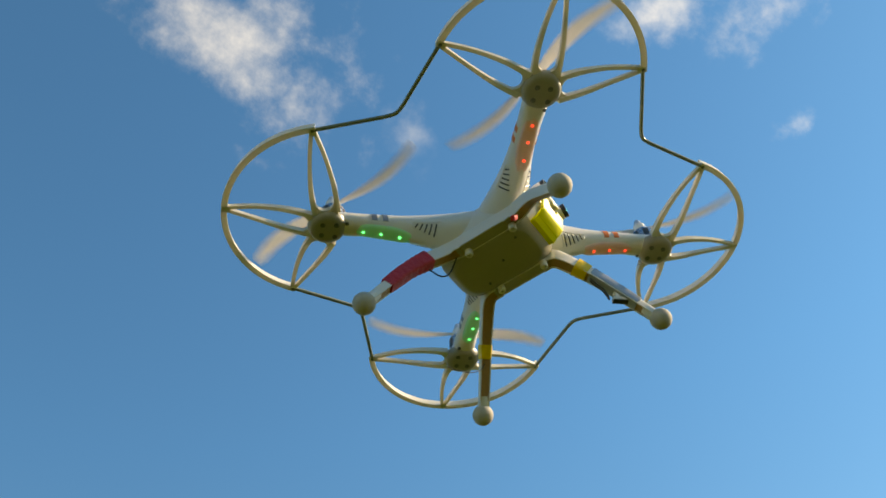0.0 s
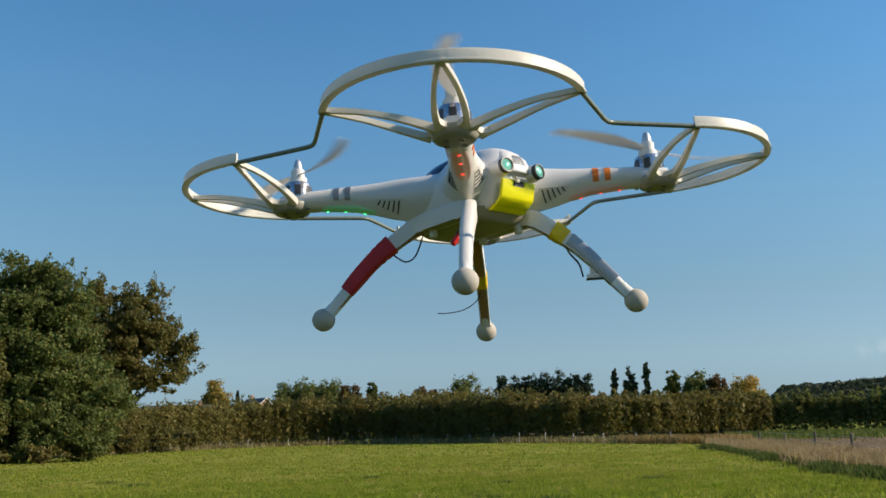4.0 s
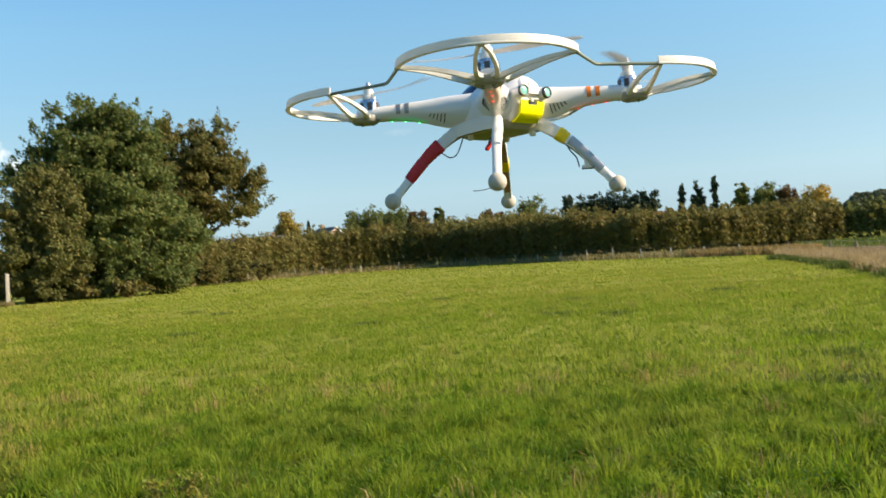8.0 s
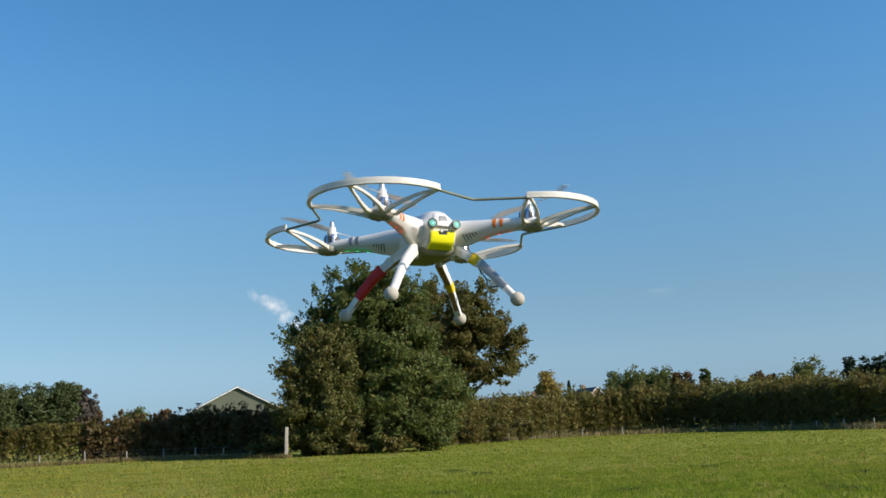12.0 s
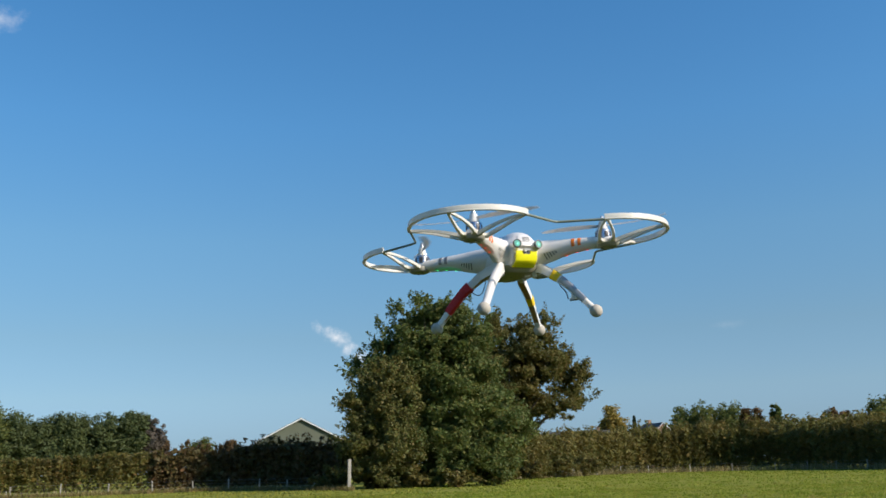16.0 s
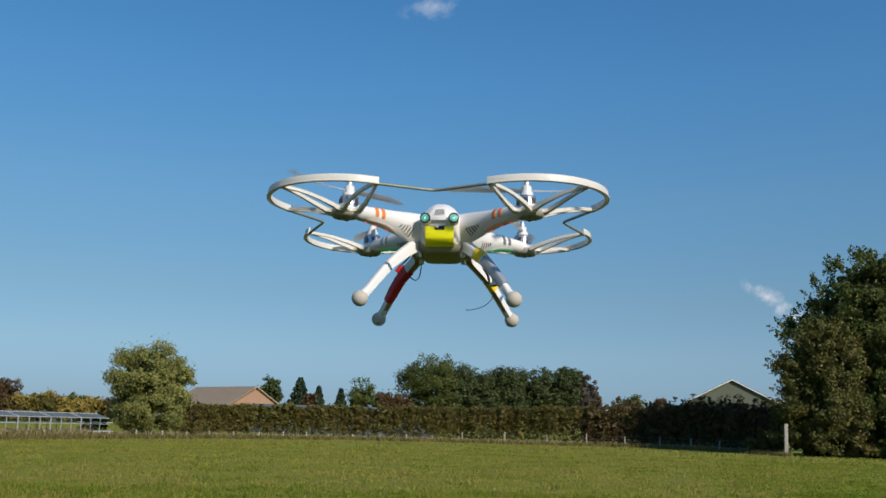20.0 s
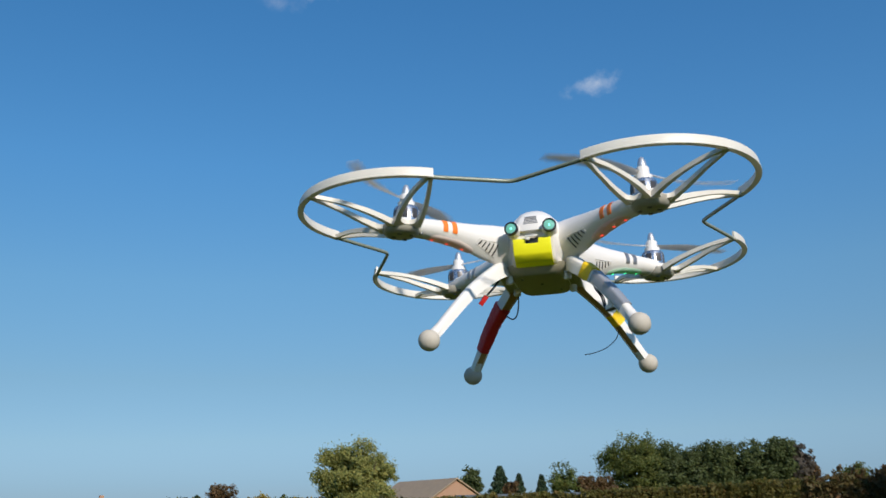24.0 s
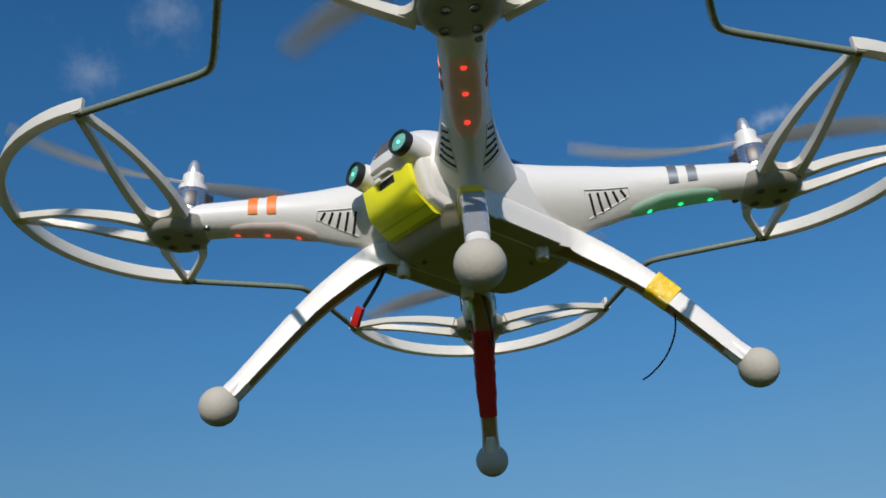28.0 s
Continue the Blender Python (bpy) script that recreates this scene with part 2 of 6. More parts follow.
# dark base paints shade between near tufts; a drier pale tone takes over beyond
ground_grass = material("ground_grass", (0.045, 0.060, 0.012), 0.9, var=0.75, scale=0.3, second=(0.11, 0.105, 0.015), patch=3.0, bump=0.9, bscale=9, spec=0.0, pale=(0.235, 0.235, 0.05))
grass_blade = material("grass_blade", (0.14, 0.19, 0.02), 0.6, spec=0.13, thin=0.55, var=0.65, scale=0.3, second=(0.24, 0.26, 0.04), patch=3.0,
                       island_colors=[(0.0, (0.180, 0.280, 0.018)), (0.4, (0.232, 0.328, 0.022)), (0.8, (0.285, 0.368, 0.028)), (0.97, (0.25, 0.27, 0.04)), (1.0, (0.42, 0.35, 0.15))])
meadow_pale = material("meadow_pale", (0.32, 0.30, 0.065), 0.85, spec=0.05, thin=0.5, var=0.6, scale=0.12, second=(0.38, 0.33, 0.06), patch=0.3, patch_color=(0.72, 0.86, 0.6),
                       island_colors=[(0.0, (0.27, 0.275, 0.05)), (0.6, (0.33, 0.31, 0.065)), (1.0, (0.42, 0.36, 0.10))])
meadow_soft = material("meadow_soft", (0.22, 0.26, 0.035), 0.8, spec=0.05, thin=0.5, var=0.6, scale=0.1, second=(0.29, 0.28, 0.05), patch=0.35, patch_color=(0.75, 0.88, 0.6),
                       island_colors=[(0.0, (0.215, 0.275, 0.033)), (0.6, (0.26, 0.31, 0.044)), (1.0, (0.32, 0.325, 0.06))])
weeds = material("weeds", (0.16, 0.17, 0.04), 0.8, spec=0.2, thin=0.3, var=0.6, scale=0.15, second=(0.24, 0.19, 0.07),
                 island_colors=[(0.0, (0.08, 0.10, 0.02)), (0.35, (0.13, 0.12, 0.03)), (0.7, (0.20, 0.13, 0.06)), (1.0, (0.28, 0.18, 0.09))])
dry_strip = material("dry_strip", (0.36, 0.23, 0.09), 0.8, spec=0.2, thin=0.3,
                     island_colors=[(0.0, (0.12, 0.13, 0.03)), (0.35, (0.27, 0.17, 0.06)), (0.7, (0.40, 0.25, 0.10)), (1.0, (0.52, 0.37, 0.17))])
straw = material("straw", (0.42, 0.33, 0.17), 0.8, spec=0.2, thin=0.4,
                 island_colors=[(0.0, (0.24, 0.18, 0.08)), (0.5, (0.42, 0.29, 0.145)), (1.0, (0.56, 0.43, 0.25))])
rank_green = material("rank_green", (0.09, 0.14, 0.02), 0.7, spec=0.15, thin=0.4, var=0.5, scale=0.4, second=(0.13, 0.16, 0.03),
                      island_colors=[(0.0, (0.06, 0.09, 0.02)), (0.6, (0.10, 0.14, 0.03)), (0.93, (0.15, 0.18, 0.04)), (1.0, (0.34, 0.29, 0.12))])
dry_grass = material("dry_grass", (0.35, 0.27, 0.13), 0.8, spec=0.2, thin=0.3,
                     island_colors=[(0.0, (0.10, 0.12, 0.03)), (0.3, (0.22, 0.18, 0.07)), (0.7, (0.34, 0.26, 0.12)), (1.0, (0.46, 0.37, 0.20))])
bark = material("bark", (0.12, 0.09, 0.06), 0.9, var=0.6, scale=6, second=(0.06, 0.045, 0.03), bump=0.8, bscale=24)
field_soil = material("field_soil", (0.16, 0.085, 0.045), 0.95, var=0.7, scale=0.6, second=(0.13, 0.095, 0.038), bump=0.9, bscale=5)


def leaves(name, cols, thin=0.42, second=None, var=0.5, scale=0.4):
    """Leaf paint: a tint for each leaf, and slow drifts towards a second tint from bough to bough."""
    second = second or tuple(c * 0.7 for c in cols[0])
    return material(name, cols[0], 0.6, spec=0.3, thin=thin, var=var, scale=scale, second=second, island_colors=[(i / (len(cols) - 1), c) for i, c in enumerate(cols)])


leaf_green = leaves("leaf_green", [(0.092, 0.124, 0.032), (0.112, 0.155, 0.036), (0.142, 0.186, 0.045), (0.188, 0.206, 0.052), (0.250, 0.205, 0.056)])
leaf_russet = leaves("leaf_russet", [(0.092, 0.099, 0.025), (0.135, 0.130, 0.030), (0.193, 0.141, 0.037), (0.240, 0.157, 0.046), (0.164, 0.151, 0.034)], second=(0.10, 0.115, 0.028), var=0.6)
leaf_alder = leaves("leaf_alder", [(0.09, 0.105, 0.026), (0.13, 0.135, 0.032), (0.185, 0.165, 0.042), (0.23, 0.16, 0.048)], 0.35)
leaf_fruit = leaves("leaf_fruit", [(0.088, 0.118, 0.030), (0.120, 0.155, 0.038), (0.160, 0.190, 0.047), (0.205, 0.205, 0.052)], second=(0.19, 0.15, 0.04), var=0.4, scale=0.25)
leaf_orchard = leaves("leaf_orchard", [(0.098, 0.110, 0.028), (0.130, 0.145, 0.036), (0.175, 0.180, 0.046), (0.225, 0.205, 0.054), (0.26, 0.175, 0.046)], second=(0.20, 0.13, 0.035), var=0.5, scale=0.22)
leaf_hedge = leaves("leaf_hedge", [(0.075, 0.086, 0.020), (0.105, 0.115, 0.026), (0.150, 0.146, 0.033), (0.215, 0.188, 0.042), (0.19, 0.110, 0.032)], second=(0.13, 0.09, 0.03), var=0.45, scale=0.3)
leaf_hawthorn = leaves("leaf_hawthorn", [(0.060, 0.062, 0.018), (0.085, 0.085, 0.022), (0.115, 0.095, 0.03), (0.15, 0.085, 0.032)], 0.25, second=(0.12, 0.05, 0.025))
leaf_inner = leaves("leaf_inner", [(0.118, 0.126, 0.04), (0.160, 0.160, 0.05), (0.185, 0.160, 0.058)], 0.4)
weed_yellow = leaves("weed_yellow", [(0.18, 0.22, 0.03), (0.28, 0.27, 0.04), (0.36, 0.27, 0.05), (0.27, 0.15, 0.05)])
weed_leaf = leaves("weed_leaf", [(0.06, 0.14, 0.014), (0.10, 0.19, 0.02), (0.15, 0.25, 0.028)])
leaf_grove = leaves("leaf_grove", [(0.070, 0.092, 0.032), (0.092, 0.118, 0.038), (0.12, 0.138, 0.045)], 0.3)
leaf_conifer = leaves("leaf_conifer", [(0.018, 0.039, 0.021), (0.03, 0.057, 0.027), (0.045, 0.075, 0.03), (0.06, 0.082, 0.03)], 0.1)
leaf_wood = leaves("leaf_wood", [(0.099, 0.130, 0.036), (0.138, 0.165, 0.042), (0.182, 0.198, 0.047), (0.231, 0.220, 0.055)])
leaf_willow = leaves("leaf_willow", [(0.15, 0.18, 0.055), (0.26, 0.28, 0.08), (0.38, 0.36, 0.105), (0.50, 0.43, 0.13)], second=(0.20, 0.205, 0.06))
leaf_poplar = leaves("leaf_poplar", [(0.095, 0.11, 0.032), (0.135, 0.145, 0.042), (0.18, 0.18, 0.05), (0.22, 0.195, 0.06)], second=(0.17, 0.14, 0.045))
leaf_gold = leaves("leaf_gold", [(0.36, 0.25, 0.05), (0.46, 0.33, 0.065), (0.54, 0.39, 0.08), (0.42, 0.27, 0.055)], second=(0.38, 0.23, 0.05))
leaf_yellow = leaves("leaf_yellow", [(0.24, 0.19, 0.045), (0.38, 0.28, 0.06), (0.48, 0.33, 0.07), (0.30, 0.25, 0.06)], second=(0.26, 0.2, 0.05))
leaf_brown = leaves("leaf_brown", [(0.108, 0.068, 0.034), (0.189, 0.108, 0.047), (0.243, 0.135, 0.054), (0.121, 0.108, 0.041)])
leaf_bare = leaves("leaf_bare", [(0.12, 0.10, 0.08), (0.18, 0.15, 0.12), (0.14, 0.11, 0.09)])
hill_floor = material("hill_floor", (0.05, 0.06, 0.03), 0.95, var=0.5, scale=0.05, second=(0.08, 0.075, 0.035), spec=0.0)
leaf_hill = leaves("leaf_hill", [(0.054, 0.074, 0.042), (0.070, 0.090, 0.050), (0.086, 0.106, 0.054)])
post_wood = material("post_wood", (0.42, 0.38, 0.32), 0.85, var=0.5, scale=10, second=(0.24, 0.21, 0.17), bump=0.5, bscale=40, rand=0.2)
post_dark = material("post_dark", (0.15, 0.12, 0.09), 0.85, var=0.5, scale=10, second=(0.08, 0.06, 0.05), bump=0.5, bscale=40, rand=0.2)
wire_steel = material("wire_steel", (0.3, 0.3, 0.3), 0.45, metal=0.8, var=0.3, scale=30, second=(0.2, 0.15, 0.1))
barn_sheet = material("barn_sheet", (0.12, 0.13, 0.09), 0.7, var=0.3, scale=1.2, second=(0.09, 0.10, 0.07), bump=0.2, bscale=6)
roof_dark = material("roof_dark", (0.07, 0.07, 0.075), 0.7, var=0.4, scale=1.0, second=(0.1, 0.095, 0.09), bump=0.3, bscale=5)
white_paint = material("white_paint", (0.75, 0.75, 0.73), 0.5, var=0.2, scale=3, second=(0.6, 0.6, 0.57))
roof_tile = material("roof_tile", (0.35, 0.26, 0.165), 0.8, var=0.5, scale=1.4, second=(0.24, 0.17, 0.13), bump=0.5, bscale=5)
roof_red = material("roof_red", (0.26, 0.09, 0.05), 0.8, var=0.5, scale=1.4, second=(0.18, 0.07, 0.045), bump=0.5, bscale=5)
brick = material("brick", (0.36, 0.22, 0.145), 0.85, var=0.4, scale=2.0, second=(0.33, 0.16, 0.09), bump=0.4, bscale=12)
cream_wall = material("cream_wall", (0.70, 0.42, 0.20), 0.8, var=0.3, scale=2.0, second=(0.5, 0.35, 0.2))
glass_dark = material("glass_dark", (0.03, 0.04, 0.05), 0.08, var=0.3, scale=2, second=(0.06, 0.07, 0.08), spec=0.8)
film_sheet = material("film_sheet", (0.11, 0.125, 0.13), 0.8, var=0.4, scale=0.5, second=(0.18, 0.21, 0.24), spec=0.0)
steel_frame = material("steel_frame", (0.45, 0.47, 0.48), 0.5, metal=0.2, var=0.3, scale=4, second=(0.4, 0.4, 0.4))


# ---- building tools ----
def mesh_object(name, bm, mat, smooth=True):
    me = bpy.data.meshes.new(name)
    bm.normal_update()
    bm.to_mesh(me)
    bm.free()
    for m in mat if isinstance(mat, (list, tuple)) else [mat]:
        me.materials.append(m)
    if smooth:
        me.polygons.foreach_set("use_smooth", [True] * len(me.polygons))
        me.set_sharp_from_angle(angle=radians(38))
    return new(name, me)


def part(name, bm, mat, parent, label="", smooth=True):
    ob = mesh_object(name, bm, mat, smooth)
    ob.parent = parent
    return tagged(ob, label) if label else ob


def array_mesh(name, verts, faces, mat):
    """A mesh from numpy arrays: verts (n, 3) and faces (m, k)."""
    me = bpy.data.meshes.new(name)
    n, (m, k) = len(verts), faces.shape
    me.vertices.add(n)
    me.vertices.foreach_set("co", np.ascontiguousarray(verts, dtype=np.float32).ravel())
    me.loops.add(m * k)
    me.loops.foreach_set("vertex_index", np.ascontiguousarray(faces, dtype=np.int32).ravel())
    me.polygons.add(m)
    me.polygons.foreach_set("loop_start", np.arange(0, m * k, k, dtype=np.int32))
    me.update(calc_edges=True)
    me.materials.append(mat)
    return me


def box(bm, size, m=None, bevel=0.0):
    r = bmesh.ops.create_cube(bm, size=1.0, matrix=(m or Matrix()) @ Matrix.Diagonal((*size, 1)))
    if bevel:
        es = list({e for v in r["verts"] for e in v.link_edges})
        bmesh.ops.bevel(bm, geom=es, offset=bevel, segments=2, affect="EDGES", profile=0.6)
    return bm


def tube(bm, pts, radii, sides=10, caps=True, flat=1.0, phase=0.0):
    """A tube along points; flat squeezes it across the first side axis."""
    rings = []
    pts = [Vector(p) for p in pts]
    up = Vector((0, 0, 1))
    for i, p in enumerate(pts):
        d = (pts[min(i + 1, len(pts) - 1)] - pts[max(i - 1, 0)]).normalized()
        s = d.cross(up)
        if s.length < 1e-3:
            s = d.cross(Vector((1, 0, 0)))
        s.normalize()
        t = s.cross(d).normalized()
        r = radii[i] if isinstance(radii, (list, tuple)) else radii
        rings.append([bm.verts.new(p + s * (r * cos(2 * pi * k / sides + phase)) + t * (r * flat * sin(2 * pi * k / sides + phase))) for k in range(sides)])
    for a, b in zip(rings, rings[1:]):
        for k in range(sides):
            bm.faces.new((a[k], a[(k + 1) % sides], b[(k + 1) % sides], b[k]))
    if caps:
        bm.faces.new(rings[0][::-1])
        bm.faces.new(rings[-1])
    return bm


def loft(bm, rings, closed=True, cap_start=True, cap_end=True):
    made = [[bm.verts.new(p) for p in ring] for ring in rings]
    for a, b in zip(made, made[1:]):
        n = len(a)
        for k in range(n if closed else n - 1):
            bm.faces.new((a[k], a[(k + 1) % n], b[(k + 1) % n], b[k]))
    if cap_start:
        bm.faces.new(made[0][::-1])
    if cap_end:
        bm.faces.new(made[-1])
    bmesh.ops.recalc_face_normals(bm, faces=bm.faces[:])
    return bm


def lathe(bm, profile, sides=24, m=None):
    rings = [[(m or Matrix()) @ Vector((r * cos(2 * pi * k / sides), r * sin(2 * pi * k / sides), z)) for k in range(sides)] for r, z in profile]
    return loft(bm, rings)


def spline(pts, n=8):
    """Points on a Catmull-Rom curve through pts."""
    pts = [Vector(p) for p in pts]
    out = []
    for i in range(len(pts) - 1):
        p0, p1, p2, p3 = pts[max(i - 1, 0)], pts[i], pts[i + 1], pts[min(i + 2, len(pts) - 1)]
        for k in range(n):
            t = k / n
            out.append(0.5 * ((2 * p1) + (p2 - p0) * t + (2 * p0 - 5 * p1 + 4 * p2 - p3) * t * t + (3 * p1 - p0 - 3 * p2 + p3) * t ** 3))
    return out + [pts[-1]]


rng = np.random.default_rng(7)


def leaf_quads(centers, size, outward=None, droop=0.0):
    """Small pointed leaves or leaf clumps of uneven size at the centers, turned at random."""
    n = len(centers)
    nrm = rng.normal(size=(n, 3))
    if outward is not None:
        nrm += outward * 0.75
    nrm /= np.linalg.norm(nrm, axis=1, keepdims=True) + 1e-9
    a = np.cross(nrm, rng.normal(size=(n, 3)))
    a /= np.linalg.norm(a, axis=1, keepdims=True) + 1e-9
    b = np.cross(nrm, a)
    s = (size * rng.uniform(0.55, 1.35, n))[:, None]
    fold = nrm * s * rng.uniform(-0.25, 0.25, n)[:, None]
    v = np.stack([centers - a * s, centers - b * s * 0.55 + fold, centers + a * s, centers + b * s * 0.55 + fold], 1).reshape(-1, 3)
    if droop:
        v[:, 2] -= droop * rng.uniform(0, 1, len(v))
    return v, np.arange(4 * n).reshape(n, 4)


def clump_points(blobs, n, tight=1.0):
    """n points in leafy clumps set on the outsides of ellipsoid blobs (x, y, z, rx, ry, rz), the ways outward, and leaf sizes."""
    cs, rs, ws, ms = [], [], [], []
    for b in blobs:
        mid, rad = np.array(b[:3]), np.array(b[3:])
        k = int(np.clip(5.0 * (b[3] * b[4] * b[5]) ** (2 / 3) / tight ** 2, 10, 70))
        d = rng.normal(size=(k, 3))
        d /= np.linalg.norm(d, axis=1, keepdims=True)
        c = mid + d * rad * rng.uniform(0.60, 1.04, (k, 1))
        r = np.cbrt(b[3] * b[4] * b[5]) * rng.uniform(0.16, 0.36, k)
        cs.append(c), rs.append(r), ws.append(r ** 2), ms.append(np.repeat(mid[None], k, 0))
    c, r, w, mid = np.concatenate(cs), np.concatenate(rs), np.concatenate(ws), np.concatenate(ms)
    j = rng.choice(len(c), n, p=w / w.sum())
    d = rng.normal(size=(n, 3))
    d /= np.linalg.norm(d, axis=1, keepdims=True)
    p = c[j] + d * r[j][:, None] * (rng.uniform(0, 1, (n, 1)) ** 0.5) * np.array([1.0, 1.0, 0.75])
    stray = rng.uniform(0, 1, n) < 0.06
    p = np.where(stray[:, None], c[j] + d * r[j][:, None] * rng.uniform(1.0, 1.35, (n, 1)), p)
    deep = rng.uniform(0, 1, n) < 0.12
    p = np.where(deep[:, None], mid[j] + (p - mid[j]) * rng.uniform(0.25, 0.75, (n, 1)), p)
    out = d + 0.8 * (c[j] - mid[j]) / (np.linalg.norm(c[j] - mid[j], axis=1, keepdims=True) + 1e-9)
    return p, out, np.where(deep, 2.2, 1.0)


def foliage(name, pts, out, size, mat, parent=None, label="", grow=1.0):
    v, f = leaf_quads(pts, size * grow, out)
    ob = new(name, array_mesh(name, v, f, mat))
    if parent:
        ob.parent = parent
    return tagged(ob, label) if label else ob


def thing(name, at, label, category, group="", kind=""):
    e = new(name)
    e.empty_display_size = 0.2
    e.location = at
    return tagged(e, label, category, group, kind)


def tree(name, at, height, blobs, count, leaf, mat, label, trunk=0.25, limbs=7, group="", seed=1, sprigs=0):
    """A tapered trunk with limbs that reach into the crown's blobs, and a crown of leaf clumps."""
    t = thing(name, at, label, "tree", group)
    r = random.Random(seed)
    bm = bmesh.new()
    top = max(b[2] for b in blobs)
    path = [(0, 0, -0.1), (r.uniform(-.1, .1) * trunk * 3, 0, height * 0.15), (r.uniform(-.3, .3), r.uniform(-.3, .3), height * 0.4), (blobs[0][0] * .6, blobs[0][1] * .6, top)]
    pts = spline(path, 4)
    tube(bm, pts, [trunk * (1.25 - 1.1 * i / (len(pts) - 1)) for i in range(len(pts))], 9)
    part("trunk", bm, bark, t)
    bm = bmesh.new()
    for i in range(limbs):
        b = blobs[i % len(blobs)]
        s = pts[min(2 + i % max(len(pts) - 4, 1), len(pts) - 2)]
        d = Vector((b[0] + r.uniform(-.8, .8) * b[3], b[1] + r.uniform(-.8, .8) * b[4], b[2] + r.uniform(-.2, .75) * b[5]))
        mid = (s + d) / 2 + Vector((0, 0, -0.06 * height))
        q = spline([s, mid, d], 4)
        tube(bm, q, [trunk * 0.45 * (1 - 0.85 * k / (len(q) - 1)) for k in range(len(q))], 6)
    part("branchwork", bm, bark, t)
    p, o, g = clump_points(blobs, count)
    if sprigs:
        # shoots that stand out of the crown's outline
        q, w = [], []
        for _ in range(sprigs):
            b = blobs[r.randrange(len(blobs))]
            d = Vector((r.gauss(0, 1), r.gauss(0, 1), abs(r.gauss(0, .8)) - .15)).normalized()
            start = Vector((b[0] + d.x * b[3] * .92, b[1] + d.y * b[4] * .92, b[2] + d.z * b[5] * .92))
            way = (d + Vector((0, 0, .45))).normalized() * r.uniform(.5, 1.5)
            k = 34
            f = rng.uniform(0, 1, (k, 1))
            q.append(np.array(start) + np.array(way) * f + rng.normal(size=(k, 3)) * (.20 * (1.15 - f)))
            w.append(np.tile(np.array(way), (k, 1)))
        p, o = np.concatenate([p] + q), np.concatenate([o] + w)
        g = np.concatenate([g, np.full(len(p) - len(g), 0.9)])
    keep = p[:, 2] > 0.03
    foliage("crown", p[keep], o[keep], leaf, mat, t, grow=g[keep])
    return t


def conifer(at, height, width, mat, label, group="", seed=1, count=1500, leaf=0.35):
    t = thing("conifer", at, label, "tree", group)
    bm = bmesh.new()
    tube(bm, [(0, 0, -0.1), (0, 0, height * 0.95)], [width * 0.09, 0.03], 7)
    part("trunk", bm, bark, t)
    k = rng.uniform(0, 1, count) ** 0.75
    z = height * (0.08 + 0.92 * (1 - k))
    tier = 0.78 + 0.3 * np.abs(np.sin(z * 2.6))
    a = rng.uniform(0, 2 * pi, count)
    r = width * (0.1 + 0.9 * k) * tier * rng.uniform(0.55, 1.05, count)
    p = np.stack([r * np.cos(a), r * np.sin(a), z - 0.12 * r], 1)
    o = np.stack([np.cos(a), np.sin(a), np.full(count, 0.4)], 1)
    foliage("crown", p, o, leaf, mat, t)
    return t


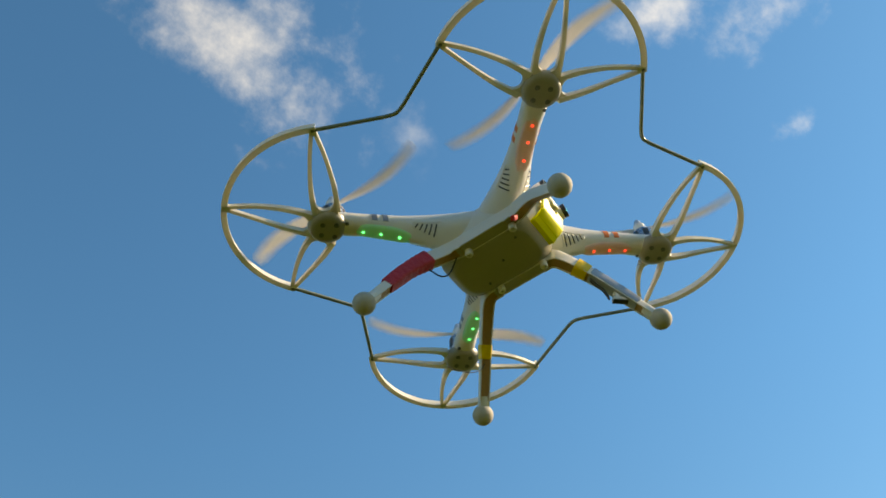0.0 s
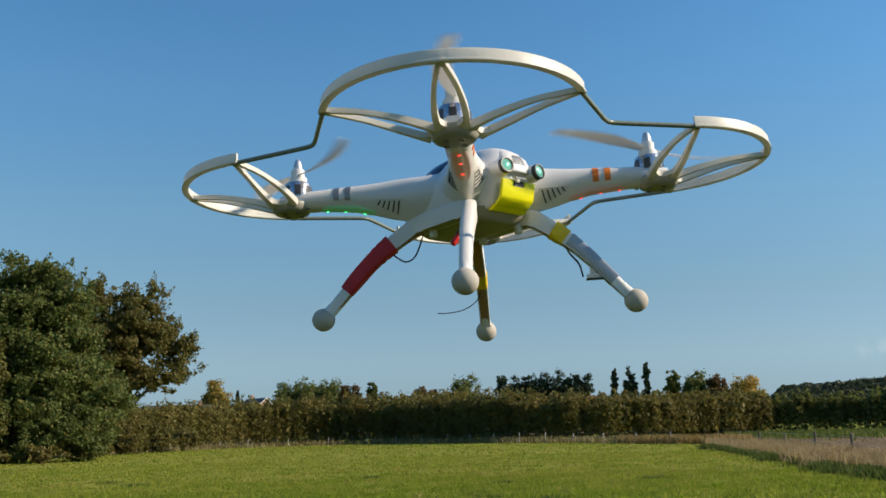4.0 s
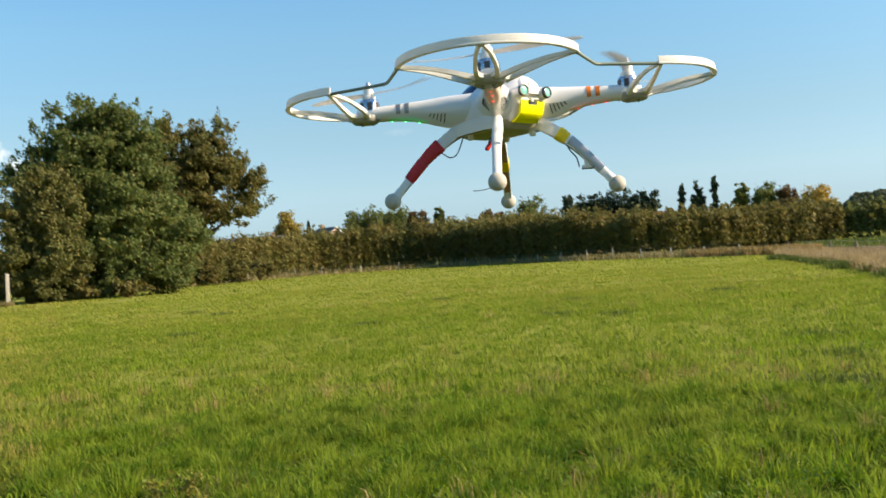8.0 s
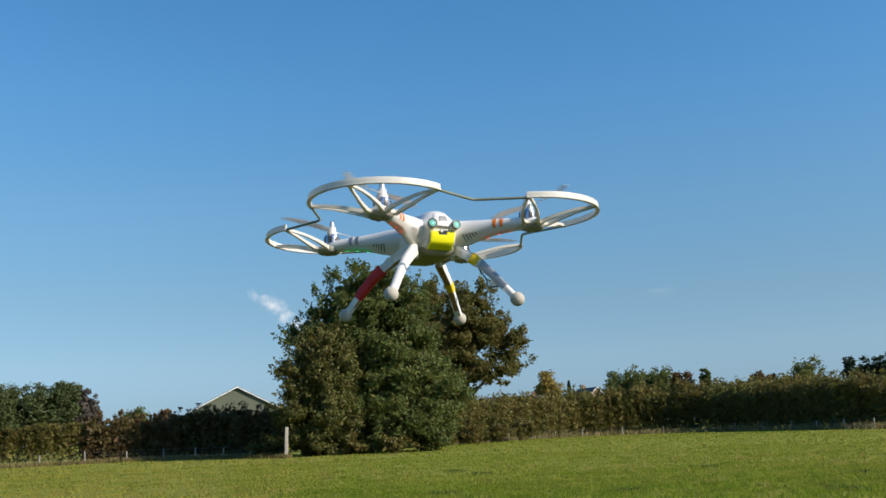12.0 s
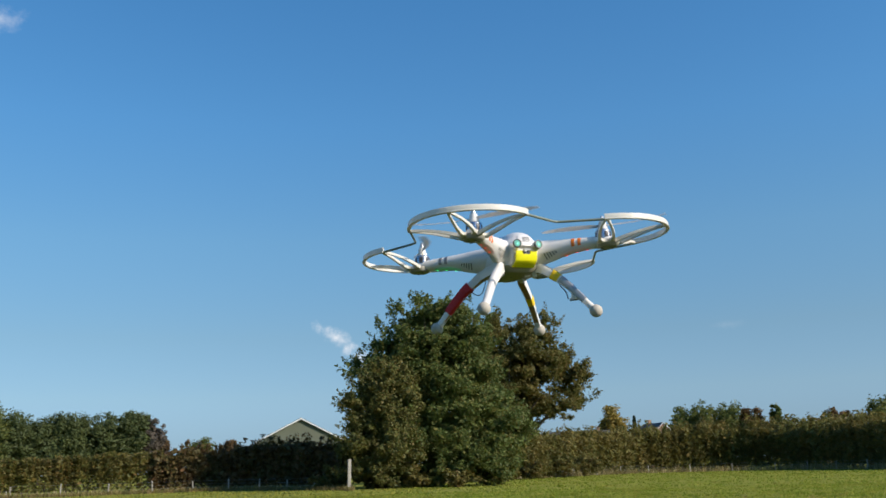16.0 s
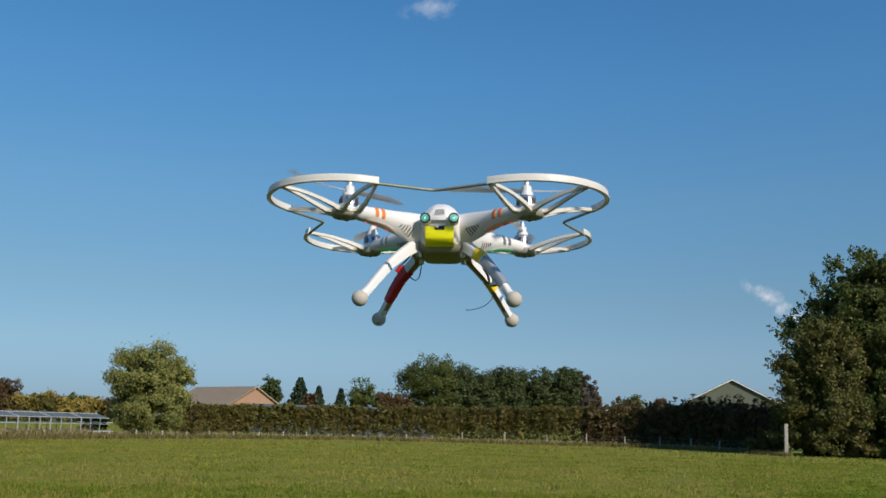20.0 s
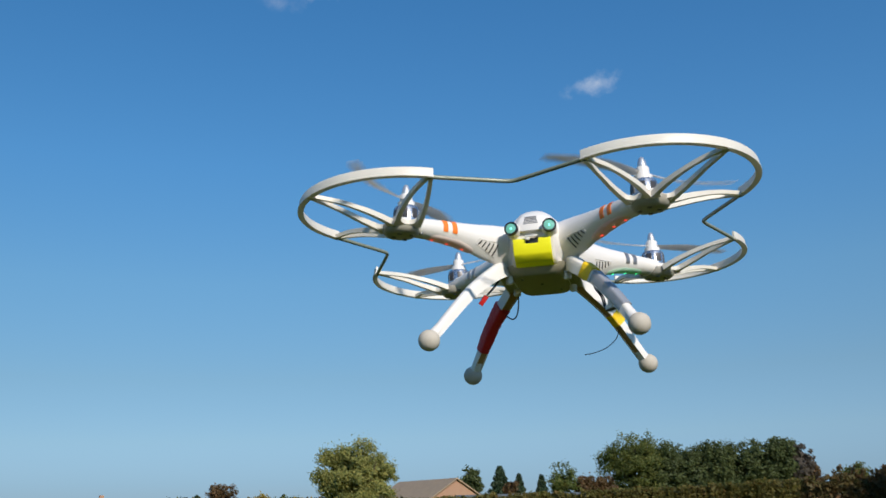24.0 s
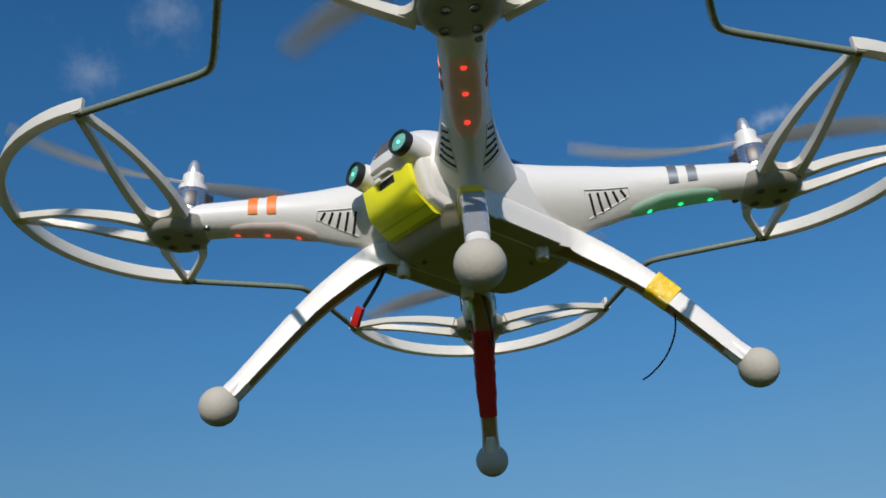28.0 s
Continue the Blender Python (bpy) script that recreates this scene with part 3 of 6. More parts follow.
def hedge(name, path, height, depth, per_metre, leaf, mats, label, spiky=0.0, base=0.5, spacing=1.7, piece="bush", inner=None, clipped=0.5):
    """A long row of bushes along a path of (place, height factor): each bush is a part with its own tint of leaf, on a thin stem."""
    h = thing(name, (0, 0, 0), label, "hedge")
    back = []
    inner = inner or leaf_inner
    pick = random.Random(len(path) * 7 + int(height * 10))
    for (a, ha), (b, hb) in zip(path, path[1:]):
        ln = (b - a).length
        d = (b - a).normalized()
        s = Vector((d.y, -d.x, 0))
        bushes = max(int(ln / spacing), 1)
        for i in range(bushes):
            f = (i + 0.5) / bushes
            c = a + d * (f * ln) + s * rng.uniform(-.25, .25)
            hh = height * (ha + (hb - ha) * f) * (rng.uniform(0.86, 1.10) if spiky else rng.uniform(0.93, 1.04))
            n = int(per_metre * ln / bushes)
            w = spacing * 1.05
            blobs = [(0, 0, base + (hh - base) * .55, w, depth * .5, (hh - base) * .5)]
            for q in range(5):
                blobs.append((pick.uniform(-.6, .6) * w, pick.uniform(-.5, .5) * depth * .4, base + (hh - base) * (pick.uniform(.72, .84) if q < 3 else pick.uniform(.2, .6)), w * .5, depth * .32, (hh - base) * .2))
            p, o, g = clump_points(blobs, n)
            # clipped faces: a share of the leaves lies on the sides and the top of the row
            flat = rng.uniform(0, 1, n) < clipped
            u = rng.uniform(-.56, .56, n) * ln / bushes
            top = hh * (1 + 0.045 * np.sin(u * 3.1 + i * 2.0) + 0.03 * np.sin(u * 7.3 + i) + 0.03 * rng.normal(size=n))
            on_top = rng.uniform(0, 1, n) < 0.3
            zz = np.where(on_top, top, base * .6 + (top - base * .6) * rng.uniform(0, 1, n) ** 0.85)
            yy = np.where(on_top, rng.uniform(-.5, .5, n), np.where(rng.uniform(0, 1, n) < .8, .5, -.5) * rng.uniform(.7, 1.1, n)) * depth * (0.85 + 0.2 * np.sin(u * 2.3 + i * 1.7) + 0.1 * rng.normal(size=n))
            side = 1.0 if s.dot(-c) > 0 else -1.0
            p = np.where(flat[:, None], np.stack([u, yy * side, zz], 1), p)
            if clipped:
                p[:, 2] = np.minimum(p[:, 2], hh * (1 + 0.04 * rng.normal(size=n)))
            if spiky:
                up = rng.uniform(0, 1, n) < 0.06
                cell = np.round(u * 2.2)
                z = hh * (1 + spiky * rng.uniform(0, 1, n) ** 1.5 * (0.15 + np.abs(np.sin(cell * 5.1 + i * 3.3))))
                w2 = cell / 2.2 + 0.28 * np.sin(cell * 12.9 + i * 7.7) + rng.normal(0, .1, n)
                p = np.where(up[:, None], np.stack([w2, p[:, 1] * .3, z], 1), p)
            q = np.stack([c.x + d.x * p[:, 0] + s.x * p[:, 1], c.y + d.y * p[:, 0] + s.y * p[:, 1], np.maximum(p[:, 2], .05)], 1)
            o = np.stack([d.x * o[:, 0] + s.x * o[:, 1], d.y * o[:, 0] + s.y * o[:, 1], o[:, 2]], 1)
            k = int(ln / bushes * 120)
            u, z = rng.uniform(-.5, .5, k) * ln / bushes, rng.uniform(base * .4, hh * .93, k)
            y = rng.normal(0, depth * .14, k)
            back.append(np.stack([c.x + d.x * u + s.x * y, c.y + d.y * u + s.y * y, z], 1))
            bush = foliage(piece, q, o, leaf, pick.choice(mats), h, grow=g)
            bm = bmesh.new()
            tube(bm, [c + Vector((0, 0, -0.05)), c + Vector((rng.uniform(-.2, .2), rng.uniform(-.2, .2), hh * 0.75))], [0.07, 0.02], 5)
            part("stem", bm, bark, bush)
    back = np.concatenate(back)
    tagged(foliage("thicket", back, np.zeros_like(back), leaf * 1.8, inner, h), kind="stuff")
    return h


def blades(name, at, height, width, lean, mat, label, category="grass", uneven=0.0):
    """Grass blades, each a bent strip of two faces, at the places given (n, 2)."""
    n = len(at)
    a = rng.uniform(0, 2 * pi, n)
    h = height * rng.uniform(0.45, 1.25, n)
    if uneven:
        h = h * (1 + 0.5 * lumps(at, uneven))
    w = width * rng.uniform(0.6, 1.3, n)
    ln = lean * h * rng.uniform(0.2, 1.3, n)
    b = a + rng.uniform(-1, 1, n) + pi / 2
    sx, sy, lx, ly = np.cos(a) * w, np.sin(a) * w, np.cos(b) * ln, np.sin(b) * ln
    x, y, z0 = at[:, 0], at[:, 1], np.full(n, -0.01)
    v = np.stack([np.stack([x - sx, y - sy, z0], 1), np.stack([x + sx, y + sy, z0], 1),
                  np.stack([x + sx * .7 + lx * .35, y + sy * .7 + ly * .35, h * .6], 1), np.stack([x - sx * .7 + lx * .35, y - sy * .7 + ly * .35, h * .6], 1),
                  np.stack([x + lx, y + ly, h * (1 - 0.25 * lean)], 1)], 1).reshape(-1, 3)
    k = np.arange(n)[:, None] * 5
    tri = np.concatenate([k + [0, 1, 2], k + [0, 2, 3], k + [3, 2, 4]], 0)
    return tagged(new(name, array_mesh(name, v, tri, mat)), label, category, kind="stuff")


def lumps(at, k):
    q = at * k
    return np.sin(q[:, 0] * 2.1 + 1.3 * np.sin(q[:, 1] * 1.7)) * np.sin(q[:, 1] * 2.6 + 1.1 * np.sin(q[:, 0] * 2.3)) + 0.6 * np.sin(q[:, 0] * 5.3 + q[:, 1] * 4.1) * np.sin(q[:, 1] * 6.7 - q[:, 0] * 3.3)


def tuft_grass(name, centers, per, radius, height, width, mat, label, k=1.5, rough=0.55, holes=None):
    """Grass in domed tufts: blades lean away from each tuft's middle, and tufts rise and sink over the ground."""
    if holes is not None:
        centers = centers[lumps(centers, k * .8) > holes]
    m = len(centers)
    size = np.clip(1 + rough * lumps(centers, k) + 0.25 * rng.normal(size=m), 0.3, 2.2)
    c, sz = np.repeat(centers, per, 0), np.repeat(size, per)
    n = len(c)
    off = rng.normal(size=(n, 2)) * radius * 0.55 * (sz ** 0.6)[:, None]
    dist = np.linalg.norm(off, axis=1) / radius
    h = height * sz * rng.uniform(0.5, 1.15, n) * np.clip(1.1 - 0.35 * dist, 0.4, 1.1)
    d = off / (np.linalg.norm(off, axis=1, keepdims=True) + 1e-6) * np.clip(dist, 0.2, 1.4)[:, None] + rng.normal(size=(n, 2)) * 0.55
    lean = d * (h * rng.uniform(0.5, 1.4, n))[:, None]
    a = rng.uniform(0, 2 * pi, n)
    w = width * rng.uniform(0.6, 1.3, n)
    root = c + off
    side = np.stack([np.cos(a) * w, np.sin(a) * w], 1)
    z0 = np.full(n, -0.02)
    v = np.stack([np.column_stack([root - side, z0]), np.column_stack([root + side, z0]),
                  np.column_stack([root + lean * .35 + side * .75, h * .66]), np.column_stack([root + lean * .35 - side * .75, h * .66]),
                  np.column_stack([root + lean, h * .85])], 1).reshape(-1, 3)
    i = np.arange(n)[:, None] * 5
    tri = np.concatenate([i + [0, 1, 2], i + [0, 2, 3], i + [3, 2, 4]], 0)
    return tagged(new(name, array_mesh(name, v, tri, mat)), label, "grass", kind="stuff")


# ---- ground ----
def plain_sheet(name, corners, z, mat, label, kind="structure"):
    bm = bmesh.new()
    bm.faces.new([bm.verts.new((x, y, z)) for x, y in corners])
    return tagged(mesh_object(name, bm, mat, smooth=False), label, name, kind=kind)


def ground_sheet():
    """One sheet to the horizon, with gentle bumps near the camera."""
    bm = bmesh.new()
    radii = [0.0, 1.5, 3, 4.5, 6, 8, 10, 13, 17, 22, 29, 38, 50, 66, 88, 120, 170, 260, 420, 800, 1800, 4500]
    sides = 96
    rings = []
    for r in radii[1:]:
        rings.append([bm.verts.new((r * cos(2 * pi * k / sides), r * sin(2 * pi * k / sides),
                                    0.05 * noise.noise(Vector((r * cos(2 * pi * k / sides) * .5, r * sin(2 * pi * k / sides) * .5, 0))) - 0.03 if r < 80 else -0.02)) for k in range(sides)])
    c = bm.verts.new((0, 0, -0.02))
    for k in range(sides):
        bm.faces.new((c, rings[0][k], rings[0][(k + 1) % sides]))
    for a, b in zip(rings, rings[1:]):
        for k in range(sides):
            bm.faces.new((a[k], b[k], b[(k + 1) % sides], a[(k + 1) % sides]))
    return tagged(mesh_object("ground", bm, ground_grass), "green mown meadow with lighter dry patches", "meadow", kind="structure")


ground_sheet()

# corners of the meadow's edge, compass angle and distance
FENCE_LEFT = [(-58, 58), (-53, 65), (-49, 71), (-43, 79), (-36, 87), (-29, 90), (-23, 91), (-19, 94), (-16.6, 91), (-13, 84), (-10.6, 78)]
FENCE_BACK = [(-8.6, 83), (-4, 100), (0, 116), (2.64, 125), (5.72, 136), (10, 138), (14, 136), (18, 124), (22, 110), (26, 98), (29, 90), (31.5, 84)]
FENCE_RIGHT = [(33.5, 82), (34.66, 78), (35.71, 69), (37.03, 60), (38.57, 51), (40.42, 43), (42.62, 35.5), (45.46, 29.5), (49.2, 24.5), (54.2, 20.5), (61, 17), (80, 13.5), (120, 12)]
# where the rough dry strip under that fence gives way to the meadow
DRY_EDGE = [(31.3, 83), (33, 68), (34.8, 54), (38, 37.5), (42.4, 30.2), (45.8, 25.1), (49, 21.8), (54, 18.5), (61, 15.4)]


def along(path, step):
    """Places at even steps along a path of compass angles and distances."""
    pts = [pol(*p) for p in path]
    out, carry = [], 0.0
    for a, b in zip(pts, pts[1:]):
        ln = (b - a).length
        s = carry
        while s < ln:
            out.append(a.lerp(b, s / ln))
            s += step
        carry = s - ln
    return out


# the stubble field behind the fence, seen as a thin brown strip
edge = [pol(az, d) for az, d in FENCE_RIGHT]
far = [pol(az, d) for az, d in ((120, 150), (90, 150), (70, 140), (55, 130), (45, 128), (38, 120), (34, 95))]
plain_sheet("field", [(p.x, p.y) for p in edge + far], 0.03, field_soil, "brown stubble field behind a wire fence")


# ---- fences ----
def fence(name, path, step, height, radius, mat, label, wires=(0.35, 0.65, 0.95), seed=3):
    f = thing(name, (0, 0, 0), label, "fence")
    r = random.Random(seed)
    bm = bmesh.new()
    lathe(bm, [(radius, -0.1), (radius * 1.02, height * 0.3), (radius * 0.97, height - 0.03), (radius * 0.7, height), (0.01, height + 0.012)], 8)
    first = None
    places = along(path, step) if step else [pol(*p) for p in path]
    for p in places:
        if first is None:
            first = part("post", bm, mat, f)
            ob = first
        else:
            ob = new("post", first.data)
            ob.parent = f
        ob.location = p
        ob.rotation_euler = (r.uniform(-.05, .05), r.uniform(-.05, .05), r.uniform(0, 6))
        ob.scale = (1, 1, r.uniform(0.86, 1.1))
    for k, z in enumerate(wires):
        bm = bmesh.new()
        tube(bm, [p + Vector((0, 0, z * height - 0.02 * (i % 2))) for i, p in enumerate(places)], 0.006, 4)
        part("wire", bm, wire_steel, f)
    return f


fence("field_fence", FENCE_LEFT[2:6], 2.5, 0.54, 0.05, post_wood, "low pale wooden post fence along a hedge")
fence("field_fence", FENCE_LEFT[5:-1] + [(-11.5, 80)], 3.9, 0.98, 0.06, post_wood, "pale wooden post fence along a dark hedge", seed=4)
fence("field_fence", FENCE_BACK, 5.6, 1.05, 0.06, post_wood, "weathered wooden post fence before the orchard hedge", seed=5)
fence("field_fence", FENCE_RIGHT, 0, 0.98, 0.065, post_dark, "dark wooden posts with wire beside the stubble field", seed=8)


def corner_post():
    t = thing("corner_post", pol(-10.78, 78), "tall pale square wooden corner post beside the big tree", "fence post")
    bm = bmesh.new()
    box(bm, (0.26, 0.22, 2.42), Matrix.Translation((0, 0, 1.16)) @ pose(0, 0, 0, 0, 1.2, 20), 0.02)
    part("post", bm, post_wood, t)


corner_post()

# ---- grass ----
def scatter(n, az0, az1, d0, d1, power=1.0):
    az = np.radians(rng.uniform(az0, az1, n))
    d = np.sqrt(rng.uniform(0, 1, n) ** power * (d1 * d1 - d0 * d0) + d0 * d0)
    return np.stack([d * np.sin(az), d * np.cos(az)], 1)


def inside(p, margin=0.0):
    """Keeps the places on the meadow's side of the three fences."""
    az = np.degrees(np.arctan2(p[:, 0], p[:, 1]))
    d = np.hypot(p[:, 0], p[:, 1])
    ring = sorted(FENCE_LEFT + FENCE_BACK + FENCE_RIGHT)
    lim = np.interp(az, [q[0] for q in ring], [q[1] for q in ring])
    return p[d < lim - margin]


def tufts(centers, per, spread):
    c = np.repeat(centers, per, 0)
    return c + rng.normal(size=c.shape) * spread


LABEL = "short green meadow grass in uneven tufts"
tuft_grass("meadow_grass", inside(scatter(5000, -10, 52, 3.3, 10.5), .5), 60, 0.14, 0.098, 0.0042, grass_blade, LABEL, 3.6, 1.5, -0.06)
tuft_grass("meadow_grass", inside(scatter(900, -12, 52, 0.4, 3.4), .5), 34, 0.26, 0.11, 0.0045, grass_blade, LABEL, 2.4, 0.6)
tuft_grass("meadow_grass", inside(scatter(2300, 52, 349, 0.4, 11), .5), 24, 0.34, 0.11, 0.0065, grass_blade, LABEL, 2.4, 0.6)
tuft_grass("meadow_grass", inside(scatter(4200, -10, 52, 9, 30, 1.5), .8), 22, 0.22, 0.085, 0.0070, grass_blade, LABEL, 3.0, 0.8, -0.62)
tuft_grass("meadow_grass", inside(scatter(5200, -10, 52, 9, 36, 1.2), .8), 20, 0.26, 0.070, 0.0085, meadow_soft, LABEL, 2.0, 0.7)
tuft_grass("meadow_grass", inside(scatter(2600, -62, -8, 9, 24, 1.15), .8), 26, 0.26, 0.08, 0.0068, grass_blade, LABEL, 2.2, 0.8)
tuft_grass("meadow_grass", inside(scatter(1400, -62, -8, 9, 24, 1.15), .8), 40, 0.36, 0.09, 0.0062, meadow_pale, "pale drying meadow grass", 1.3, 0.7)
tuft_grass("meadow_grass", inside(scatter(5300, -14, 52, 23, 62, 1.1), 1.0), 15, 0.42, 0.06, 0.020, meadow_soft, LABEL, 1.0)
tuft_grass("meadow_grass", inside(scatter(1300, -14, 52, 26, 62, 1.0), 1.0), 15, 0.42, 0.06, 0.020, meadow_pale, "pale drying meadow grass", 1.0)
tuft_grass("meadow_grass", inside(scatter(5200, -66, -8, 20, 62, 1.1), 1.0), 15, 0.42, 0.065, 0.018, meadow_pale, "pale drying meadow grass", 1.0)
tuft_grass("meadow_grass", inside(scatter(7000, -66, -6, 60, 138, 1.0), 1.0), 6, 0.8, 0.08, 0.05, meadow_pale, "pale drying meadow grass", 0.5, 0.4)
tuft_grass("meadow_grass", inside(scatter(1000, -8, 52, 60, 138, 1.0), 1.0), 6, 0.8, 0.08, 0.05, meadow_pale, "pale drying meadow grass", 0.5, 0.4)
tuft_grass("meadow_grass", inside(scatter(6000, -8, 52, 60, 138, 1.0), 1.0), 6, 0.8, 0.08, 0.05, meadow_soft, LABEL, 0.5, 0.4)
dry = np.concatenate([inside(tufts(scatter(64, -12, 50, 3.6, 14, 1.1), 36, 0.08), 1.0), inside(tufts(scatter(140, -60, 50, 12, 45, 1.2), 24, 0.13), 1.0), inside(tufts(scatter(150, -60, -8, 9, 34, 1.2), 22, 0.16), 1.0)])
blades("dry_tufts", dry, 0.20, 0.0030, 0.7, dry_strip, "pale dry grass tufts standing in the meadow")


blades("dry_tufts", tufts(np.array([pol(26.0, 5.2)[:2], pol(26.7, 5.25)[:2], pol(25.5, 5.35)[:2]]), 70, 0.055), 0.31, 0.0026, 0.7, dry_strip, "tall pale dry tuft standing in the meadow")


def weed_plant(az, d, height, seed):
    """A stalky weed with small yellowing leaves."""
    r = random.Random(seed)
    t = thing("weed_plant", pol(az, d, -.01), "yellowing stalky weed among the grass", "weed", "weeds in the meadow")
    for k in range(3):
        bm = bmesh.new()
        top = Vector((r.uniform(-.09, .09), r.uniform(-.09, .09), height * r.uniform(.75, 1.05)))
        path = spline([Vector((r.uniform(-.02, .02), r.uniform(-.02, .02), 0)), top * .5 + Vector((r.uniform(-.02, .02), 0, .02)), top], 4)
        tube(bm, path, [.0032 - .0022 * i / (len(path) - 1) for i in range(len(path))], 5)
        stalk = part("stalk", bm, dry_strip, t)
        base = np.array([list(path[i]) for i in range(2, len(path)) for _ in range(14)])
        tagged(foliage("leafage", base + rng.normal(size=base.shape) * np.array([.03, .03, .018]), np.tile(np.array([[0.0, 0.0, 1.0]]), (len(base), 1)), .0155, weed_yellow, stalk), kind="stuff")


for i, (az, d) in enumerate([(-4.3, 5.2), (-3.0, 5.0), (-1.9, 4.9), (-0.6, 5.5), (0.9, 5.2), (2.2, 5.0), (3.2, 5.3), (3.9, 5.7), (-3.6, 6.9), (-5.4, 6.2), (-2.2, 6.8), (-4.6, 5.7), (6.5, 5.1), (-1.0, 6.1)]):
    weed_plant(az, d, 0.30 - .004 * i, i)


def weed_rosettes():
    """Low broad-leaved weeds in dark green patches."""
    c = inside(scatter(90, -12, 52, 3.4, 8.0, 1.0), 1.0)
    size = rng.uniform(0.08, 0.24, len(c))
    at = np.repeat(c, 30, 0) + rng.normal(size=(len(c) * 30, 2)) * np.repeat(size, 30)[:, None]
    p = np.column_stack([at, rng.uniform(0.03, 0.085, len(at))])
    v, f = leaf_quads(p, np.full(len(p), 0.017), np.tile(np.array([[0.0, 0.0, 1.6]]), (len(p), 1)))
    tagged(new("low_weeds", array_mesh("low_weeds", v, f, weed_leaf)), "dark green broad-leaved weeds among the grass", "weeds", kind="stuff")


weed_rosettes()


def strip(path, width, n, height, blade, mat, label, offset=0.0):
    pts = np.array([p[:2] for p in along(path, 0.25)])
    k = rng.integers(0, len(pts), n)
    rad = np.linalg.norm(pts[k], axis=1, keepdims=True)
    at = pts[k] + pts[k] / rad * (rng.normal(size=(n, 1)) * width + offset) + rng.normal(size=(n, 2)) * 0.15
    return blades("dry_grass", at, height, blade, 0.5, mat, label)


strip(FENCE_BACK, 0.9, 9000, 0.8, 0.03, dry_grass, "tall dry grass along the fence", 0.8)
strip([(28, 93), (31.5, 84.5), (33.5, 80.5), (35.2, 72)], 1.1, 7000, 0.8, 0.022, dry_strip, "tall dry grass at the corner of the two fences", 0.2)
strip(FENCE_LEFT, 0.7, 5000, 0.5, 0.03, dry_grass, "tall dry grass along the fence", 0.8)
strip(FENCE_LEFT, 0.5, 9000, 0.34, 0.03, weeds, "dark weeds before the fence posts", -1.6)


def dry_band(n, near, far, power=1.0):
    """Places in the rough strip between the meadow and the right-hand fence."""
    az = 33 + 28 * rng.uniform(0, 1, n) ** 1.35
    a = np.interp(az, [q[0] for q in DRY_EDGE], [q[1] for q in DRY_EDGE])
    b = np.interp(az, [q[0] for q in FENCE_RIGHT], [q[1] for q in FENCE_RIGHT])
    k = near + (far - near) * rng.uniform(0, 1, n) ** power
    at = np.stack([np.sin(np.radians(az)), np.cos(np.radians(az))], 1) * (a + (b - a) * k)[:, None]
    return at + rng.normal(size=at.shape) * 0.12


band = dry_band(90000, -0.02, 1.12)
band = band[lumps(band, .7) + rng.normal(size=len(band)) * .5 > -0.5]
blades("dry_grass", band, 0.50, 0.011, 0.7, straw, "tall tan dry grass under the wire fence", uneven=.9)
blades("dry_grass", dry_band(26000, 0.0, 1.2), 0.40, 0.012, 0.7, dry_strip, "orange-brown dry grass under the wire fence", uneven=1.2)
# the tall strip's shadow on the meadow, put in as darker green tufts
shade_fringe = dry_band(190, -0.16, 0.12)
blades("dark_grass", tufts(shade_fringe[lumps(shade_fringe, .5) > -0.2], 220, 0.30), 0.34, 0.013, 0.8, rank_green, "dark green tufts standing for the dry strip's shadow on the meadow")
rank_spots = inside(np.concatenate([scatter(9, 34, 50, 10, 18), scatter(9, -2, 34, 14, 40)]), 6)
blades("dark_grass", tufts(rank_spots, 170, 0.24), 0.13, 0.008, 0.8, rank_green, "darker green tussocks in the meadow")
field = scatter(15000, 36, 62, 28, 124)
ring = sorted(FENCE_RIGHT)
field = field[np.hypot(field[:, 0], field[:, 1]) > np.interp(np.degrees(np.arctan2(field[:, 0], field[:, 1])), [q[0] for q in ring], [q[1] for q in ring]) + 1]
blades("stubble", field, 0.17, 0.028, 0.8, dry_strip, "brown stubble with green weeds on the field")
strip([(34, 110), (40, 112), (45, 113), (58, 114)], 8.5, 30000, 0.62, 0.06, rank_green, "rank green weeds at the foot of the orchard", 0.0)

# ---- hedges and orchard rows ----
hedge("field_hedge", [(pol(-46.5, 89), 0.85), (pol(-43, 93), 0.9), (pol(-36, 97), 0.95), (pol(-29, 98), 1.05), (pol(-21.3, 98), 1.22)], 3.05, 2.4, 1900, 0.11,
      [leaf_hedge], "clipped leafy hedge turning yellow in autumn", base=0.6, clipped=0.28)
hedge("dark_hedge", [(pol(-21.6, 97), 0.9), (pol(-18, 97), 1.0), (pol(-14, 93), 1.0), (pol(-11, 88), 1.0)], 3.6, 2.2, 2100, 0.13,
      [leaf_hawthorn], "tall dark unclipped hedge with wispy shoots", spiky=0.26, base=0.1, inner=leaf_hawthorn)
hedge("orchard_row", [(pol(-3, 118), 0.75), (pol(2, 130), 0.85), (pol(6, 142), 0.95), (pol(10, 144), 1.0), (pol(14, 142), 0.97), (pol(18, 130), 0.93), (pol(22, 117), 0.86), (pol(26, 113), 0.80), (pol(30, 116), 0.80), (pol(33, 121), 0.82), (pol(36, 126), 0.82)], 5.8, 3.4, 1900, 0.13,
      [leaf_orchard], "row of fruit trees in green and rusty autumn leaf", spiky=0.22, clipped=0.22, base=1.25, spacing=1.55, piece="fruit_tree")
